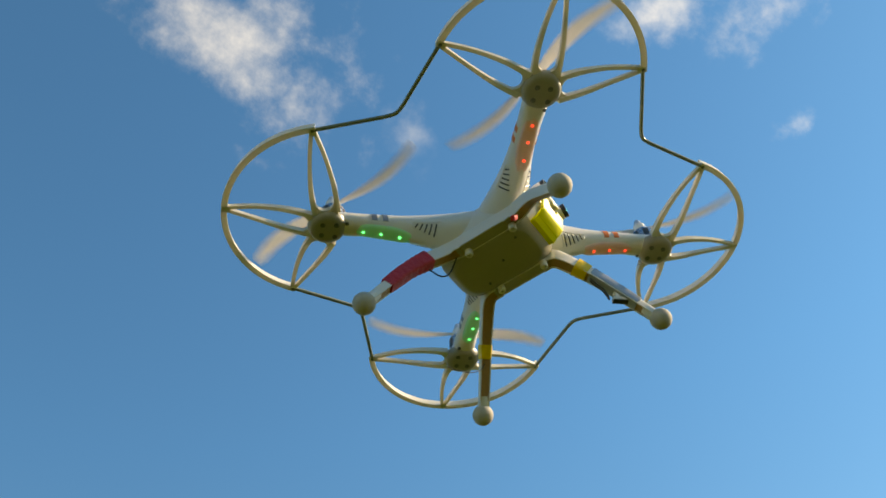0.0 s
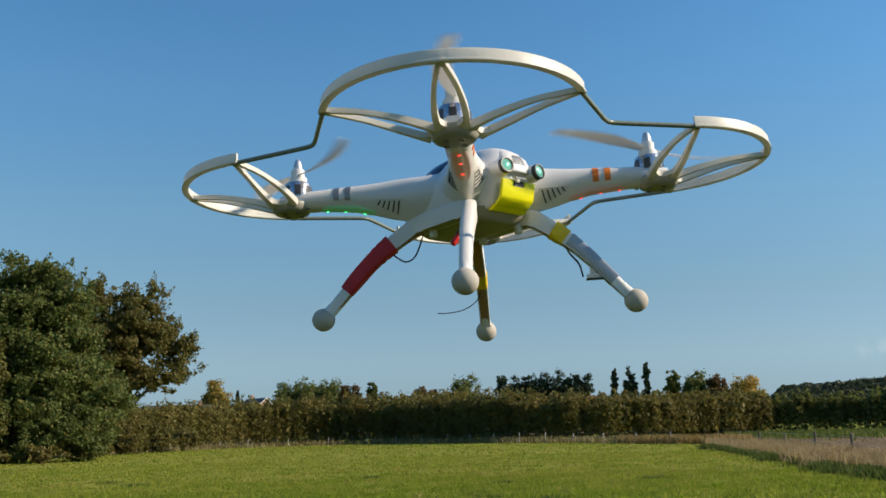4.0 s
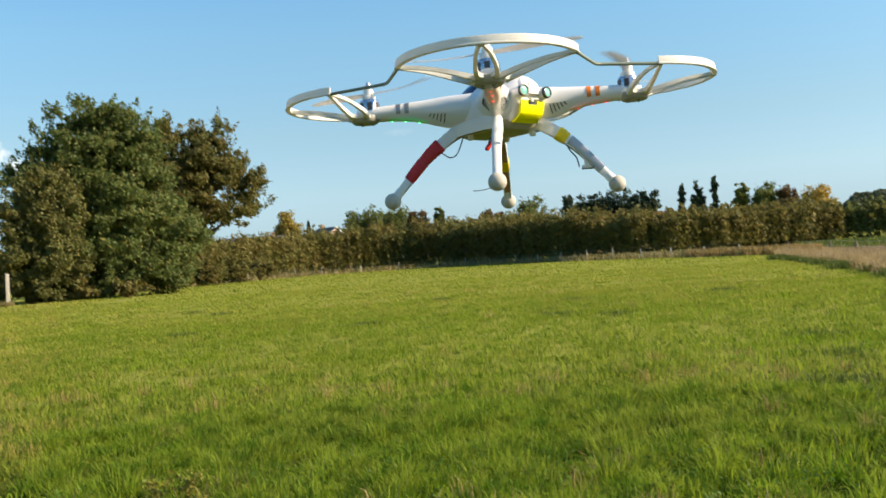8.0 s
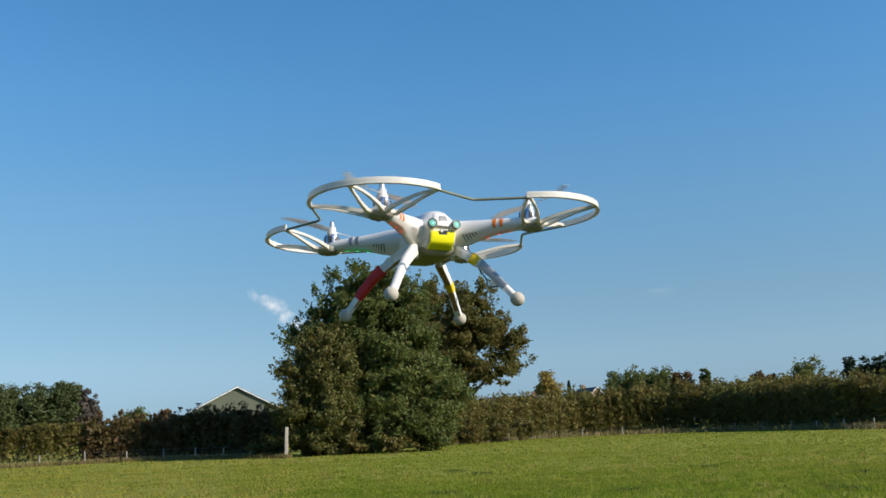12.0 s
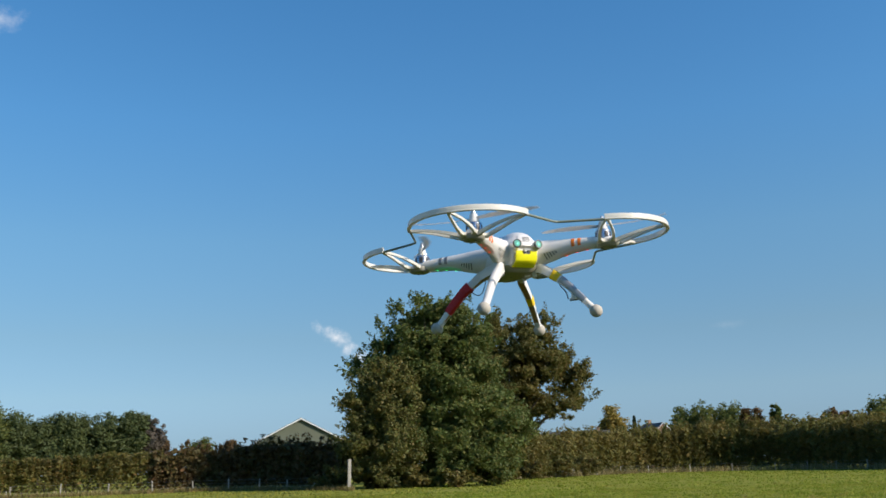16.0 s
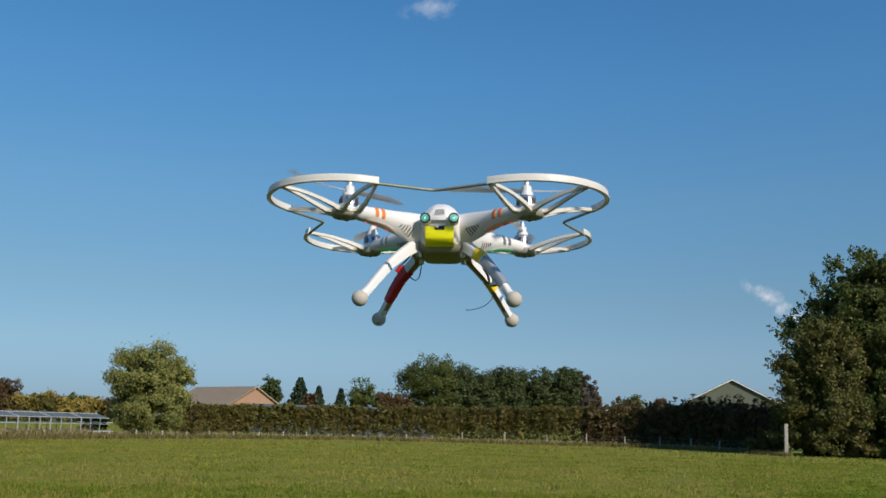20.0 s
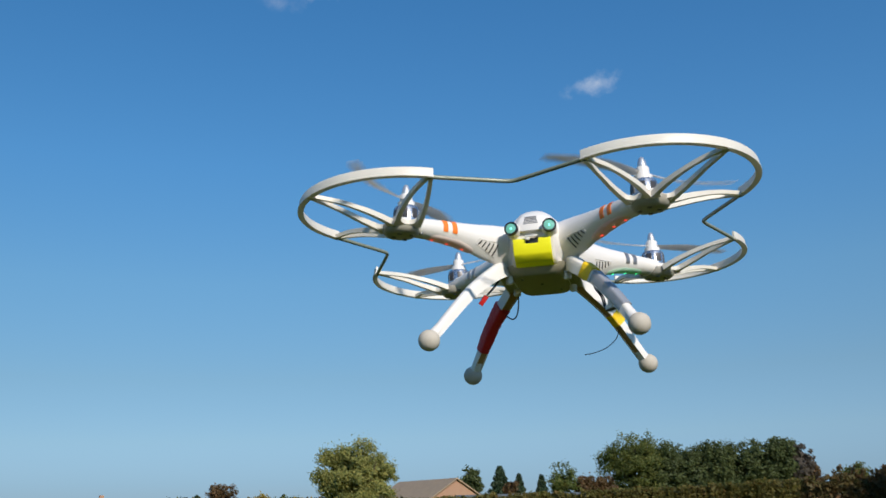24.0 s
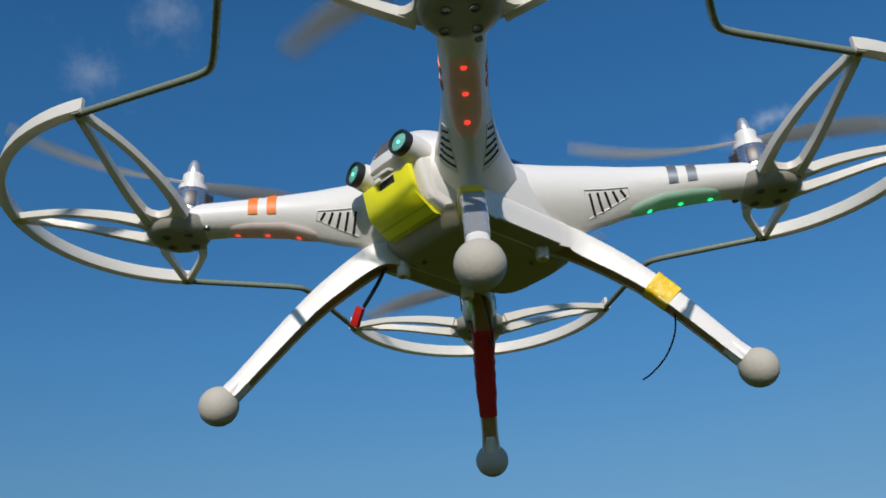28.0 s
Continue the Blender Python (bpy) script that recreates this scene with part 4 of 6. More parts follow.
hedge("orchard_row", [(pol(36.2, 127), 1.0), (pol(40, 128), 1.0), (pol(46, 128), 0.98), (pol(52, 130), 1.0)], 4.5, 3.2, 1900, 0.14,
      [leaf_fruit], "row of green fruit trees behind the stubble field", spiky=0.2, clipped=0.22, base=1.1, spacing=1.7, piece="fruit_tree")

hedge("orchard_row", [(pol(-3, 122.5), 0.75), (pol(2, 134.5), 0.85), (pol(6, 146.5), 0.95), (pol(14, 146.5), 0.97), (pol(18, 134.5), 0.93), (pol(22, 121.5), 0.86), (pol(26, 117.5), 0.80), (pol(30, 120.5), 0.79), (pol(36, 130.5), 0.78)], 6.1, 3.0, 900, 0.17,
      [leaf_orchard], "second row of fruit trees behind the first", spiky=0.16, clipped=0.3, base=0.3, spacing=2.4, piece="fruit_tree")

hedge("shrub_row", [(pol(-57.8, 185), 0.8), (pol(-53, 186), 1.0), (pol(-47, 188), 0.9)], 4.3, 3.0, 300, 0.3,
      [leaf_brown, leaf_yellow, leaf_hedge], "low brown and yellow shrubs behind the growing frame", spiky=0.2, spacing=3.6, clipped=0.15)

# ---- trees by the corner ----
tree("broadleaf_tree", pol(-6.0, 84), 16.6, [(0.4, 0, 11.4, 3.6, 3.4, 4.0), (0.8, 0, 14.2, 2.3, 2.2, 2.4), (-2.6, .4, 10.2, 2.6, 2.4, 2.8), (-3.2, 0, 12.4, 1.8, 1.8, 2.2), (-5.4, 0, 9.4, 1.9, 2.0, 2.5), (-1.4, 0, 14.4, 1.9, 1.8, 1.8), (-4.2, 0.5, 7.4, 2.6, 2.6, 3.0), (0.4, -3.0, 1.3, 4.6, 2.0, 1.5), (4.5, -2.4, 1.4, 3.0, 2.0, 1.5), (3.0, -0.5, 8.6, 3.2, 3.0, 3.8), (3.6, -.3, 12.0, 2.2, 2.2, 2.4), (3.0, 0, 13.7, 2.1, 2.0, 2.1), (0.2, -2.0, 5.4, 4.6, 3.0, 4.0), (5.4, -0.5, 4.4, 3.2, 3.0, 3.6), (-3.0, -1.8, 3.0, 3.4, 2.6, 2.8), (3.0, -2.4, 2.4, 3.2, 2.4, 2.3)],
     115000, 0.145, leaf_green, "large dense green tree with branches to the ground", 0.4, 16, sprigs=420)
tree("broadleaf_tree", pol(-8.85, 80.5), 10.8, [(0.3, 0, 8.4, 1.9, 1.8, 2.3), (-1.5, 0, 6.4, 1.9, 2.0, 2.4), (1.5, 0, 6.8, 1.9, 2.0, 2.6), (0, -.5, 4.0, 3.0, 2.6, 2.8), (-1.9, -.3, 3.0, 1.8, 2.0, 2.4), (1.4, -.6, 2.4, 2.4, 2.0, 2.2), (-.6, -.9, 1.2, 2.6, 1.8, 1.4)],
     46000, 0.125, leaf_alder, "smaller olive-brown tree leaning on a large green one", 0.2, 12, sprigs=260)
tree("oak_tree", pol(-1.98, 99), 16.8, [(3.9, 0, 12, 3.4, 3.2, 3.2), (7.1, 0, 10.6, 2.2, 2.3, 2.2), (7.9, 0, 8, 1.9, 2, 1.7), (0.1, 0, 11.4, 3.4, 3, 3.4), (5.9, -1, 6.9, 2.4, 2.2, 1.5), (2.1, 0, 8.6, 3.4, 2.8, 2.4), (4.5, 0, 15, 2.3, 2.1, 1.8), (0.7, 0, 15.2, 2.3, 2, 2), (-2.3, 0, 9, 2.8, 2.6, 3.4), (-2.2, 0, 5, 2.6, 3, 3.2), (-1.7, -0.5, 2.6, 2.4, 2.2, 2.4), (3.3, 0.4, 6.4, 2, 1.8, 1.3)],
     74000, 0.140, leaf_russet, "oak tree with olive and brown autumn leaves, open below", 0.45, 22, sprigs=220)
tree("willow_tree", pol(-46.9, 82), 7.4, [(0, 0, 4.6, 3.0, 2.8, 2.8), (-1.5, 0, 3.2, 2.6, 2.4, 2.8), (1.6, 0, 3.4, 2.6, 2.4, 2.6), (0.2, -0.6, 2.2, 3.0, 2.4, 2.2), (2.5, 0, 4.4, 1.5, 1.6, 1.8), (-2.4, 0, 4.6, 1.6, 1.6, 1.8), (0.3, -1.2, 4.6, 2.4, 1.8, 2.4), (-.4, 0, 5.9, 1.8, 1.8, 1.1)],
     66000, 0.095, leaf_willow, "round pale green willow tree at the meadow's edge", 0.3, 10)
for i, (az, d, h, w) in enumerate([(-12.0, 83, 2.0, 1.7), (-50, 88, 1.7, 1.5), (-44.6, 86, 2.0, 1.6), (-0.5, 108, 3.2, 2.4), (1.2, 114, 3.0, 2.2), (2.8, 120, 3.4, 2.2), (-9.6, 80.5, 1.3, 1.3), (-7.2, 80, 1.6, 1.6), (-4.6, 79.5, 1.5, 1.8), (-2.2, 84, 2.0, 1.8)]):
    tree("bush", pol(az, d), h, [(0, 0, h * .5, w, w, h * .5), (w * .4, -.3, h * .35, w * .7, w * .7, h * .4)], 2600, 0.13, leaf_hedge, "leafy bush turning yellow by the fence", 0.06, 5, "bushes", seed=i)


# ---- distance: trees ----
def far_tree(az, d, el_top, half_deg, mat, label, name="broadleaf_tree", group="distant trees", n=3200, seed=0, low=0.12):
    """A tree of the skyline, by the angles under which it shows."""
    h = 1.62 + d * tan(radians(el_top))
    w = d * tan(radians(half_deg))
    r = random.Random(seed + int(az * 10))
    bl = [(r.uniform(-.1, .1) * w, 0, h * .6, w * .95, w * .85, h * .39)]
    for k in range(4):
        a = r.uniform(0, 6.3)
        bl.append((cos(a) * w * .5, sin(a) * w * .5, h * r.uniform(.35, .72), w * .55, w * .55, h * .26))
    bl.append((0, 0, h * (low + .2), w * .75, w * .7, h * .22))
    return tree(name, pol(az, d), h, bl, int(n * 2.2), d * 0.0012, mat, label, max(w * .06, .1), 5, group, seed=seed)


for az, el, half, mat, lab in [(-29.0, 3.5, 1.4, leaf_grove, "dark green broadleaf tree in a wood"), (-27.7, 3.4, 1.3, leaf_grove, "dark green broadleaf tree in a wood"),
                               (-26.3, 3.5, 1.3, leaf_grove, "dark green broadleaf tree in a wood"), (-25.0, 3.4, 1.2, leaf_grove, "dark green broadleaf tree in a wood"), (-23.8, 3.6, 1.2, leaf_grove, "dark green broadleaf tree in a wood"), (-22.8, 3.5, 1.0, leaf_grove, "dark green broadleaf tree in a wood"),
                               (-21.9, 3.2, 0.8, leaf_bare, "nearly bare grey-brown tree"), (-21.5, 2.0, 0.8, leaf_brown, "small brown tree by a wood")]:
    far_tree(az, 235, el, half, mat, lab, group="distant wood", n=8000)
tree("broadleaf_tree", pol(-30.9, 235), 19.4, [(0, 0, 12.6, 6.6, 6, 6.0), (-4.2, 0, 10.8, 4.6, 5, 5.6), (3.2, 0, 10.5, 4.6, 5, 5.6), (0, 0, 5, 6.8, 5, 5)], 22000, 0.25, leaf_wood, "tall rounded yellowish green tree", .4, 8, "distant wood")
for az, el, half, mat, lab in [(-34.9, 2.5, 1.0, leaf_green, "rounded green tree"), (-40.3, 2.35, 0.85, leaf_grove, "dark green tree"), (-33.6, 1.85, 0.8, leaf_brown, "rusty brown bush"), (-32.6, 1.85, 0.7, leaf_brown, "rusty brown bush"), (-38.0, 1.75, 0.5, leaf_brown, "rusty brown tree"), (-43.2, 1.7, 0.6, leaf_brown, "brown tree behind a house"),
                               (-57.1, 1.15, 1.0, leaf_green, "dark green tree"), (-54.5, 1.75, 1.0, leaf_brown, "reddish brown tree"), (-52.6, 1.1, 1.3, leaf_yellow, "yellowing shrubs"), (-50.9, 1.15, 0.9, leaf_green, "dark green tree"), (-59.4, 0.95, 0.5, leaf_brown, "brown tree"), (-19.0, 1.9, 0.9, leaf_wood, "green tree"), (-17.8, 1.9, 0.7, leaf_brown, "brown tree")]:
    far_tree(az, 190, el, half, mat, lab + " in the distance", n=2200)
for az, el, half, mat, lab in [(4.6, 3.0, 0.8, leaf_yellow, "yellow autumn tree"), (8.6, 2.75, 0.9, leaf_green, "dark green tree"), (10.0, 3.05, 1.1, leaf_wood, "green tree"), (11.2, 2.9, 1.0, leaf_wood, "olive green tree"), (12.3, 2.6, 0.8, leaf_brown, "brownish tree"), (13.7, 2.7, 0.35, leaf_green, "small dark tree"),
                               (16.9, 2.45, 0.7, leaf_brown, "brownish tree"), (19.2, 3.0, 1.05, leaf_wood, "olive green tree"), (31.2, 2.85, 0.5, leaf_green, "dark green tree"), (32.5, 2.7, 0.9, leaf_wood, "olive green tree"), (33.6, 2.5, 0.7, leaf_brown, "bare brown tree"), (35.3, 2.4, 0.95, leaf_gold, "orange-yellow autumn tree")]:
    far_tree(az, 250, el + 0.25, half, mat, lab + " behind the orchard", n=3600)
for i, (az, el, half) in enumerate([(21.4, 3.15, .5), (22.2, 2.9, .6), (22.9, 3.05, .6), (23.7, 3.0, .65), (24.6, 3.1, .7), (25.4, 3.05, .65), (26.1, 3.1, .6)]):
    far_tree(az, 252, el + 0.15, half, leaf_conifer, "dark green pine in a row behind the orchard", "pine_tree", "distant pines", 2600, i)
for i, (az, el, half, d) in enumerate([(5.85, 2.55, .33, 245), (-38.6, 2.4, 1.15, 200), (-37.5, 1.95, .7, 200), (-36.2, 1.85, .7, 200), (-55.9, 1.1, .7, 185)]):
    conifer(pol(az, d), 1.62 + d * tan(radians(el)), d * tan(radians(half)), leaf_conifer, "dark green conifer in the distance", "distant conifers", i, 5200, 0.32)
def poplar(az, d, el_top, half_deg, mat, seed, name="poplar_tree", label="tall poplar in a distant row", group="poplar row"):
    """A tall column of a tree, its limbs reaching up."""
    h = 1.62 + d * tan(radians(el_top))
    w = d * tan(radians(half_deg))
    r = random.Random(seed)
    bl = [(r.uniform(-.2, .2) * w, 0, h * f, w * q, w * q, h * .16) for f, q in ((.16, .8), (.32, 1.0), (.48, 1.0), (.64, .95), (.78, .8), (.88, .5))]
    return tree(name, pol(az, d), h, bl, 8000, 0.27, mat, label, .25, 5, group, seed=seed)


for i in range(23):
    az = -85.0 + i * 0.8 + 0.15 * sin(i * 2.1)
    if abs(az + 77.0) < 0.35:
        continue
    poplar(az, 215, 3.3 + 0.18 * sin(i * 1.7) - (0.45 if az < -83 else 0) - max(0, az + 68) * .5, 0.74, leaf_yellow if az > -71.8 else leaf_poplar, i, label="tall yellowing poplar in a distant row" if az > -71.8 else "tall green poplar in a distant row")
for i, (az, el, half) in enumerate([(27.9, 3.3, .24), (28.8, 3.35, .5), (29.7, 3.55, .26)]):
    poplar(az, 250, el, half, leaf_conifer, i, "cypress_tree", "slender dark cypress behind the orchard", "distant cypresses")


def hill():
    """The wooded ridge on the horizon."""
    t = thing("wooded_hill", (0, 0, 0), "low wooded hill on the horizon", "hill")
    bm = bmesh.new()
    ring_low, ring_top, ring_back = [], [], []
    for i in range(31):
        az = 34 + i * 1.6
        h = (23.5 + 3.5 * min(1, max(0, (az - 37) / 8))) * min(1, max(0, (az - 35) / 2.2)) * (0.97 + 0.03 * sin(az * .6))
        ring_low.append(pol(az, 590, -1))
        ring_top.append(pol(az, 640, h * .9))
        ring_back.append(pol(az, 760, h))
    loft(bm, [ring_low, ring_top, ring_back], closed=False, cap_start=False, cap_end=False)
    part("slope", bm, hill_floor, t)
    n = 60000
    az = rng.uniform(34, 82, n)
    k = rng.uniform(0, 1, n)
    h = (23.5 + 3.5 * np.clip((az - 37) / 8, 0, 1)) * np.clip((az - 35) / 2.2, 0, 1) * (0.97 + 0.03 * np.sin(az * .6))
    d = 590 + 120 * k
    a = np.radians(az)
    z = h * .9 * np.minimum(1, k * 2.4) + h * .1 * k + rng.uniform(0, 2.8, n) * (0.8 + 0.12 * np.sin(az * 4.3) + 0.10 * np.sin(az * 10.7 + 1.3 * np.sin(az * 1.9)))
    p = np.stack([d * np.sin(a), d * np.cos(a), z], 1)
    foliage("woodland", p, np.tile(np.array([[-.5, -.5, .6]]), (n, 1)), 1.25, leaf_hill, t)


hill()


# ---- distance: buildings ----
def gabled(name, at, turn, size, eave, ridge, wall, roof, label, trim=None, overhang=0.35, windows=(), chimney=None):
    """A house with the gable at its local -y end; size is (width, length)."""
    w, ln = size
    t = thing(name, at, label, "house" if "house" in name else "barn")
    t.rotation_euler[2] = radians(turn)
    bm = bmesh.new()
    prof = [(-w / 2, 0), (w / 2, 0), (w / 2, eave), (0, ridge), (-w / 2, eave)]
    loft(bm, [[(x, y, z) for x, z in prof] for y in (-ln / 2, ln / 2)])
    part("wall", bm, wall, t, smooth=False)
    for s in (-1, 1):
        bm = bmesh.new()
        o = overhang
        k = (ridge - eave) / (w / 2)
        a = [(0, ridge + .06), (s * (w / 2 + o), eave - o * k + .06), (s * (w / 2 + o), eave - o * k + .24), (0, ridge + .24)]
        loft(bm, [[(x, y, z) for x, z in a] for y in (-ln / 2 - o, ln / 2 + o)])
        part("roof_slope", bm, roof, t, smooth=False)
        if trim:
            bm = bmesh.new()
            a = [(0, ridge + .0), (s * (w / 2 + o), eave - o * k), (s * (w / 2 + o), eave - o * k + .16), (0, ridge + .2)]
            loft(bm, [[(x, y, z) for x, z in a] for y in (-ln / 2 - o - .08, -ln / 2 - o - .003)])
            part("verge_board", bm, trim, t, smooth=False)
    for x, z, ww, hh in windows:
        bm = bmesh.new()
        box(bm, (ww, .12, hh), Matrix.Translation((x, -ln / 2 - .02, z)))
        win = part("window", bm, white_paint, t, smooth=False)
        bm = bmesh.new()
        box(bm, (ww - .2, .06, hh - .2), Matrix.Translation((x, -ln / 2 - .07, z)))
        part("pane", bm, glass_dark, win, smooth=False)
    if chimney:
        bm = bmesh.new()
        box(bm, (.7, .7, 1.6), Matrix.Translation((chimney[0], chimney[1], ridge + .3)), .03)
        part("chimney", bm, brick, t, smooth=False)
    return t


gabled("barn", pol(-13.75, 165), 16, (13.2, 24), 6.0, 9.35, barn_sheet, roof_dark, "olive sheet-metal barn with white roof edges", white_paint)
gabled("bungalow_house", pol(-42.85, 146), 75, (10.5, 15.5), 2.7, 5.8, brick, roof_tile, "low brick house with a brown tiled roof", None, .4, [(-1.6, 1.5, 1.3, 1.2), (1.8, 1.5, 1.3, 1.2)])
gabled("farm_house", pol(6.9, 246), 20, (7.0, 10), 7.4, 10.4, brick, roof_dark, "brick house with white gable edges behind the orchard", white_paint, .3, [(0, 7.8, 1.4, 1.3)], (0, 2))
gabled("farm_house", pol(2.6, 248), 78, (8.0, 16), 6.4, 9.2, brick, roof_dark, "long grey roof of a house behind the hedge", None, .3, (), (0, -5))
gabled("farm_house", pol(24.0, 244), 80, (9.0, 26), 6.6, 8.9, brick, roof_red, "house with a long red tiled roof behind the orchard", None, .3)
gabled("farm_house", pol(17.2, 246), 75, (8.0, 14), 7.6, 10.2, cream_wall, roof_tile, "house roof behind the orchard", white_paint, .3)
gabled("farm_house", pol(-60.9, 172), 72, (7.4, 11), 2.0, 4.3, cream_wall, roof_tile, "small house with a brown tiled roof among trees", None, .3, [(-1.4, 1.2, 1.2, 1.2), (1.4, 1.2, 1.2, 1.2)], (0, 1))
gabled("farm_house", pol(-58.5, 195), 70, (8.5, 9), 2.4, 4.3, brick, roof_dark, "house with a dark roof in the distance", None, .3)

gabled("greenhouse", pol(-36.0, 117), -54, (6.0, 21), 2.4, 3.08, film_sheet, film_sheet, "low greenhouse with a pale roof behind the hedge", None, .2)


def tunnel_frame():
    """The long low plastic-roofed growing frame at the meadow's far corner."""
    t = thing("growing_tunnel", pol(-56, 68), "long low growing frame roofed with grey plastic sheet", "greenhouse")
    a, b = pol(-66, 59) - t.location, pol(-48.6, 78) - t.location
    ln = (b - a).length
    m = Matrix.Translation(a) @ Matrix.Rotation(math.atan2((b - a).y, (b - a).x), 4, "Z")
    bays = int(ln / 3.0)
    for i in range(bays):
        bm = bmesh.new()
        x0, x1 = i * 3.0, i * 3.0 + 2.97
        # a low slanting front pane and a nearly flat roof behind it
        prof = [(0, 1.28), (1.1, 1.56), (5, 1.62), (10, 1.56)]
        sec = prof + [(y, z + .014) for y, z in reversed(prof)]
        loft(bm, [[m @ Vector((x, y, z)) for y, z in sec] for x in (x0, x1)])
        part("roof_sheet", bm, film_sheet, t)
        for y in (0, 4):
            for q in (0, 1.0, 2.0):
                bm = bmesh.new()
                tube(bm, [m @ Vector((x0 + q, y, -.05)), m @ Vector((x0 + q, y, 1.28 if y == 0 else 1.54))], .04 if q == 0 else .026, 6)
                part("support", bm, steel_frame, t)
        bm = bmesh.new()
        tube(bm, [m @ Vector((x0, 1.1, 1.59)), m @ Vector((x1, 1.1, 1.59))], .035, 6)
        tube(bm, [m @ Vector((x0, -.02, 1.28)), m @ Vector((x1, -.02, 1.28))], .03, 6)
        tube(bm, [m @ Vector((x0, -.02, 1.28)), m @ Vector((x0, 1.1, 1.59))], .03, 6)
        tube(bm, [m @ Vector((x0, -.02, .85)), m @ Vector((x1, -.02, .85))], .022, 6)
        part("rail", bm, steel_frame, t)
    for y in (.6, 2.0, 3.6):
        for wide, thick, z in ((.5, .10, .30), (.3, .06, .95)):
            bm = bmesh.new()
            box(bm, (ln, wide, thick), m @ Matrix.Translation((ln / 2, y, z)))
            part("bench", bm, steel_frame, t, smooth=False)


tunnel_frame()
strip([(-64, 56), (-56, 61), (-50, 69.5)], 0.5, 2600, 0.7, 0.03, dry_grass, "dry reeds before the growing frame")


# ---- the quadcopter ----
# its own axes: x to its nose, y to its left, z up, zero at the level of the arm ends
HUB_R, MOTOR_R, RING_R, RING_ARC = 0.195, 0.190, 0.1165, 75.0
ARMS = [("front", "right", 1, -1), ("front", "left", 1, 1), ("rear", "right", -1, -1), ("rear", "left", -1, 1)]
drone = thing("quadcopter", (0, 0, 0), "white quadcopter with ring guards, taped legs and foam feet, hovering", "drone")


def arm_matrix(fr, s):
    """From arm space (x outwards along the arm) to the quadcopter's."""
    return Matrix.Rotation(math.atan2(s * sin(radians(45)), fr * cos(radians(44.5))), 4, "Z")


def super_ring(cx, cy, z, rx, ry, n=28, e=3.0):
    out = []
    for k in range(n):
        a = 2 * pi * k / n
        c, s = cos(a), sin(a)
        out.append((cx + rx * math.copysign(abs(c) ** (2 / e), c), cy + ry * math.copysign(abs(s) ** (2 / e), s), z))
    return out


def drone_body():
    bm = bmesh.new()
    prof = [(-.0360, -.056, .045, .036), (-.0340, -.060, .048, .0395), (-.029, -.065, .053, .0435), (-.020, -.068, .0630, .0460), (-.006, -.070, .069, .0470), (.006, -.069, .0715, .0455), (.014, -.066, .0720, .0400), (.020, -.063, .0710, .0330), (.0255, -.058, .0670, .0285), (.0315, -.051, .0605, .0235), (.0365, -.042, .0500, .0175), (.0400, -.030, .0360, .0110), (.0418, -.012, .016, .005)]
    loft(bm, [super_ring((a + b) / 2, 0, z, (b - a) / 2, w, 36, 2.7) for z, a, b, w in prof])
    body = part("body", bm, white_plastic, drone)
    bm = bmesh.new()
    rings = []
    for z, a, b, w in [(.020, -.067, .004, .0335), (.0285, -.060, .000, .0290), (.0355, -.052, -.004, .0225), (.0410, -.040, -.008, .0145), (.0440, -.028, -.014, .007)]:
        rings.append(super_ring((a + b) / 2, 0, z, (b - a) / 2, w, 28, 2.3))
    loft(bm, rings)
    part("canopy", bm, canopy_blue, body, "dark blue glossy canopy")
    # flat hatch under the belly
    bm = bmesh.new()
    loft(bm, [super_ring(-.0065, 0, z, rx, ry, 44, 4.5) for z, rx, ry in [(-.0290, .0595, .0420), (-.0345, .0565, .0380), (-.0385, .0515, .0325), (-.0404, .0490, .0300), (-.0410, .0465, .0278)]])
    hatch = part("battery_hatch", bm, hatch_plastic, drone, "grey-olive belly hatch")
    for x, y in ((-.03, .02), (.028, -.02), (.0, .0)):
        bm = bmesh.new()
        lathe(bm, [(.0016, 0), (.0016, .0012)], 10, Matrix.Translation((x, y, -.0422)))
        part("screw", bm, screw_steel, hatch)
    for x in (-.024, .033):
        for y in (-.0350, .0350):
            bm = bmesh.new()
            lathe(bm, [(.0044, -.006), (.0046, .002), (.0044, .0035), (.0036, .0046), (.0018, .0046), (.0017, .0020), (.0004, .0020)], 16, Matrix.Translation((x, y, -.0425)) @ Matrix.Rotation(pi, 4, "X"))
            part("bumper", bm, white_plastic, drone, "white rubber bumper")
    # brow plate with its grille between the lamps
    bm = bmesh.new()
    loft(bm, [super_ring(.0640, 0, .004, .0130, .0215, 24, 3), super_ring(.0640, 0, .011, .0130, .0205, 24, 3), super_ring(.0615, 0, .020, .0120, .0180, 24, 3), super_ring(.0560, 0, .0275, .0105, .0140, 24, 3), super_ring(.0470, 0, .0340, .009, .0090, 24, 3)])
    brow = part("brow", bm, white_plastic, drone)
    for k in range(5):
        bm = bmesh.new()
        box(bm, (.001, .0170 - k * .0010, .0009), Matrix.Translation((.0764 - k * .00075, 0, .0125 + k * .0022)) @ pose(0, 0, 0, 0, -20, 0))
        part("grille_bar", bm, grey_stripe, brow)


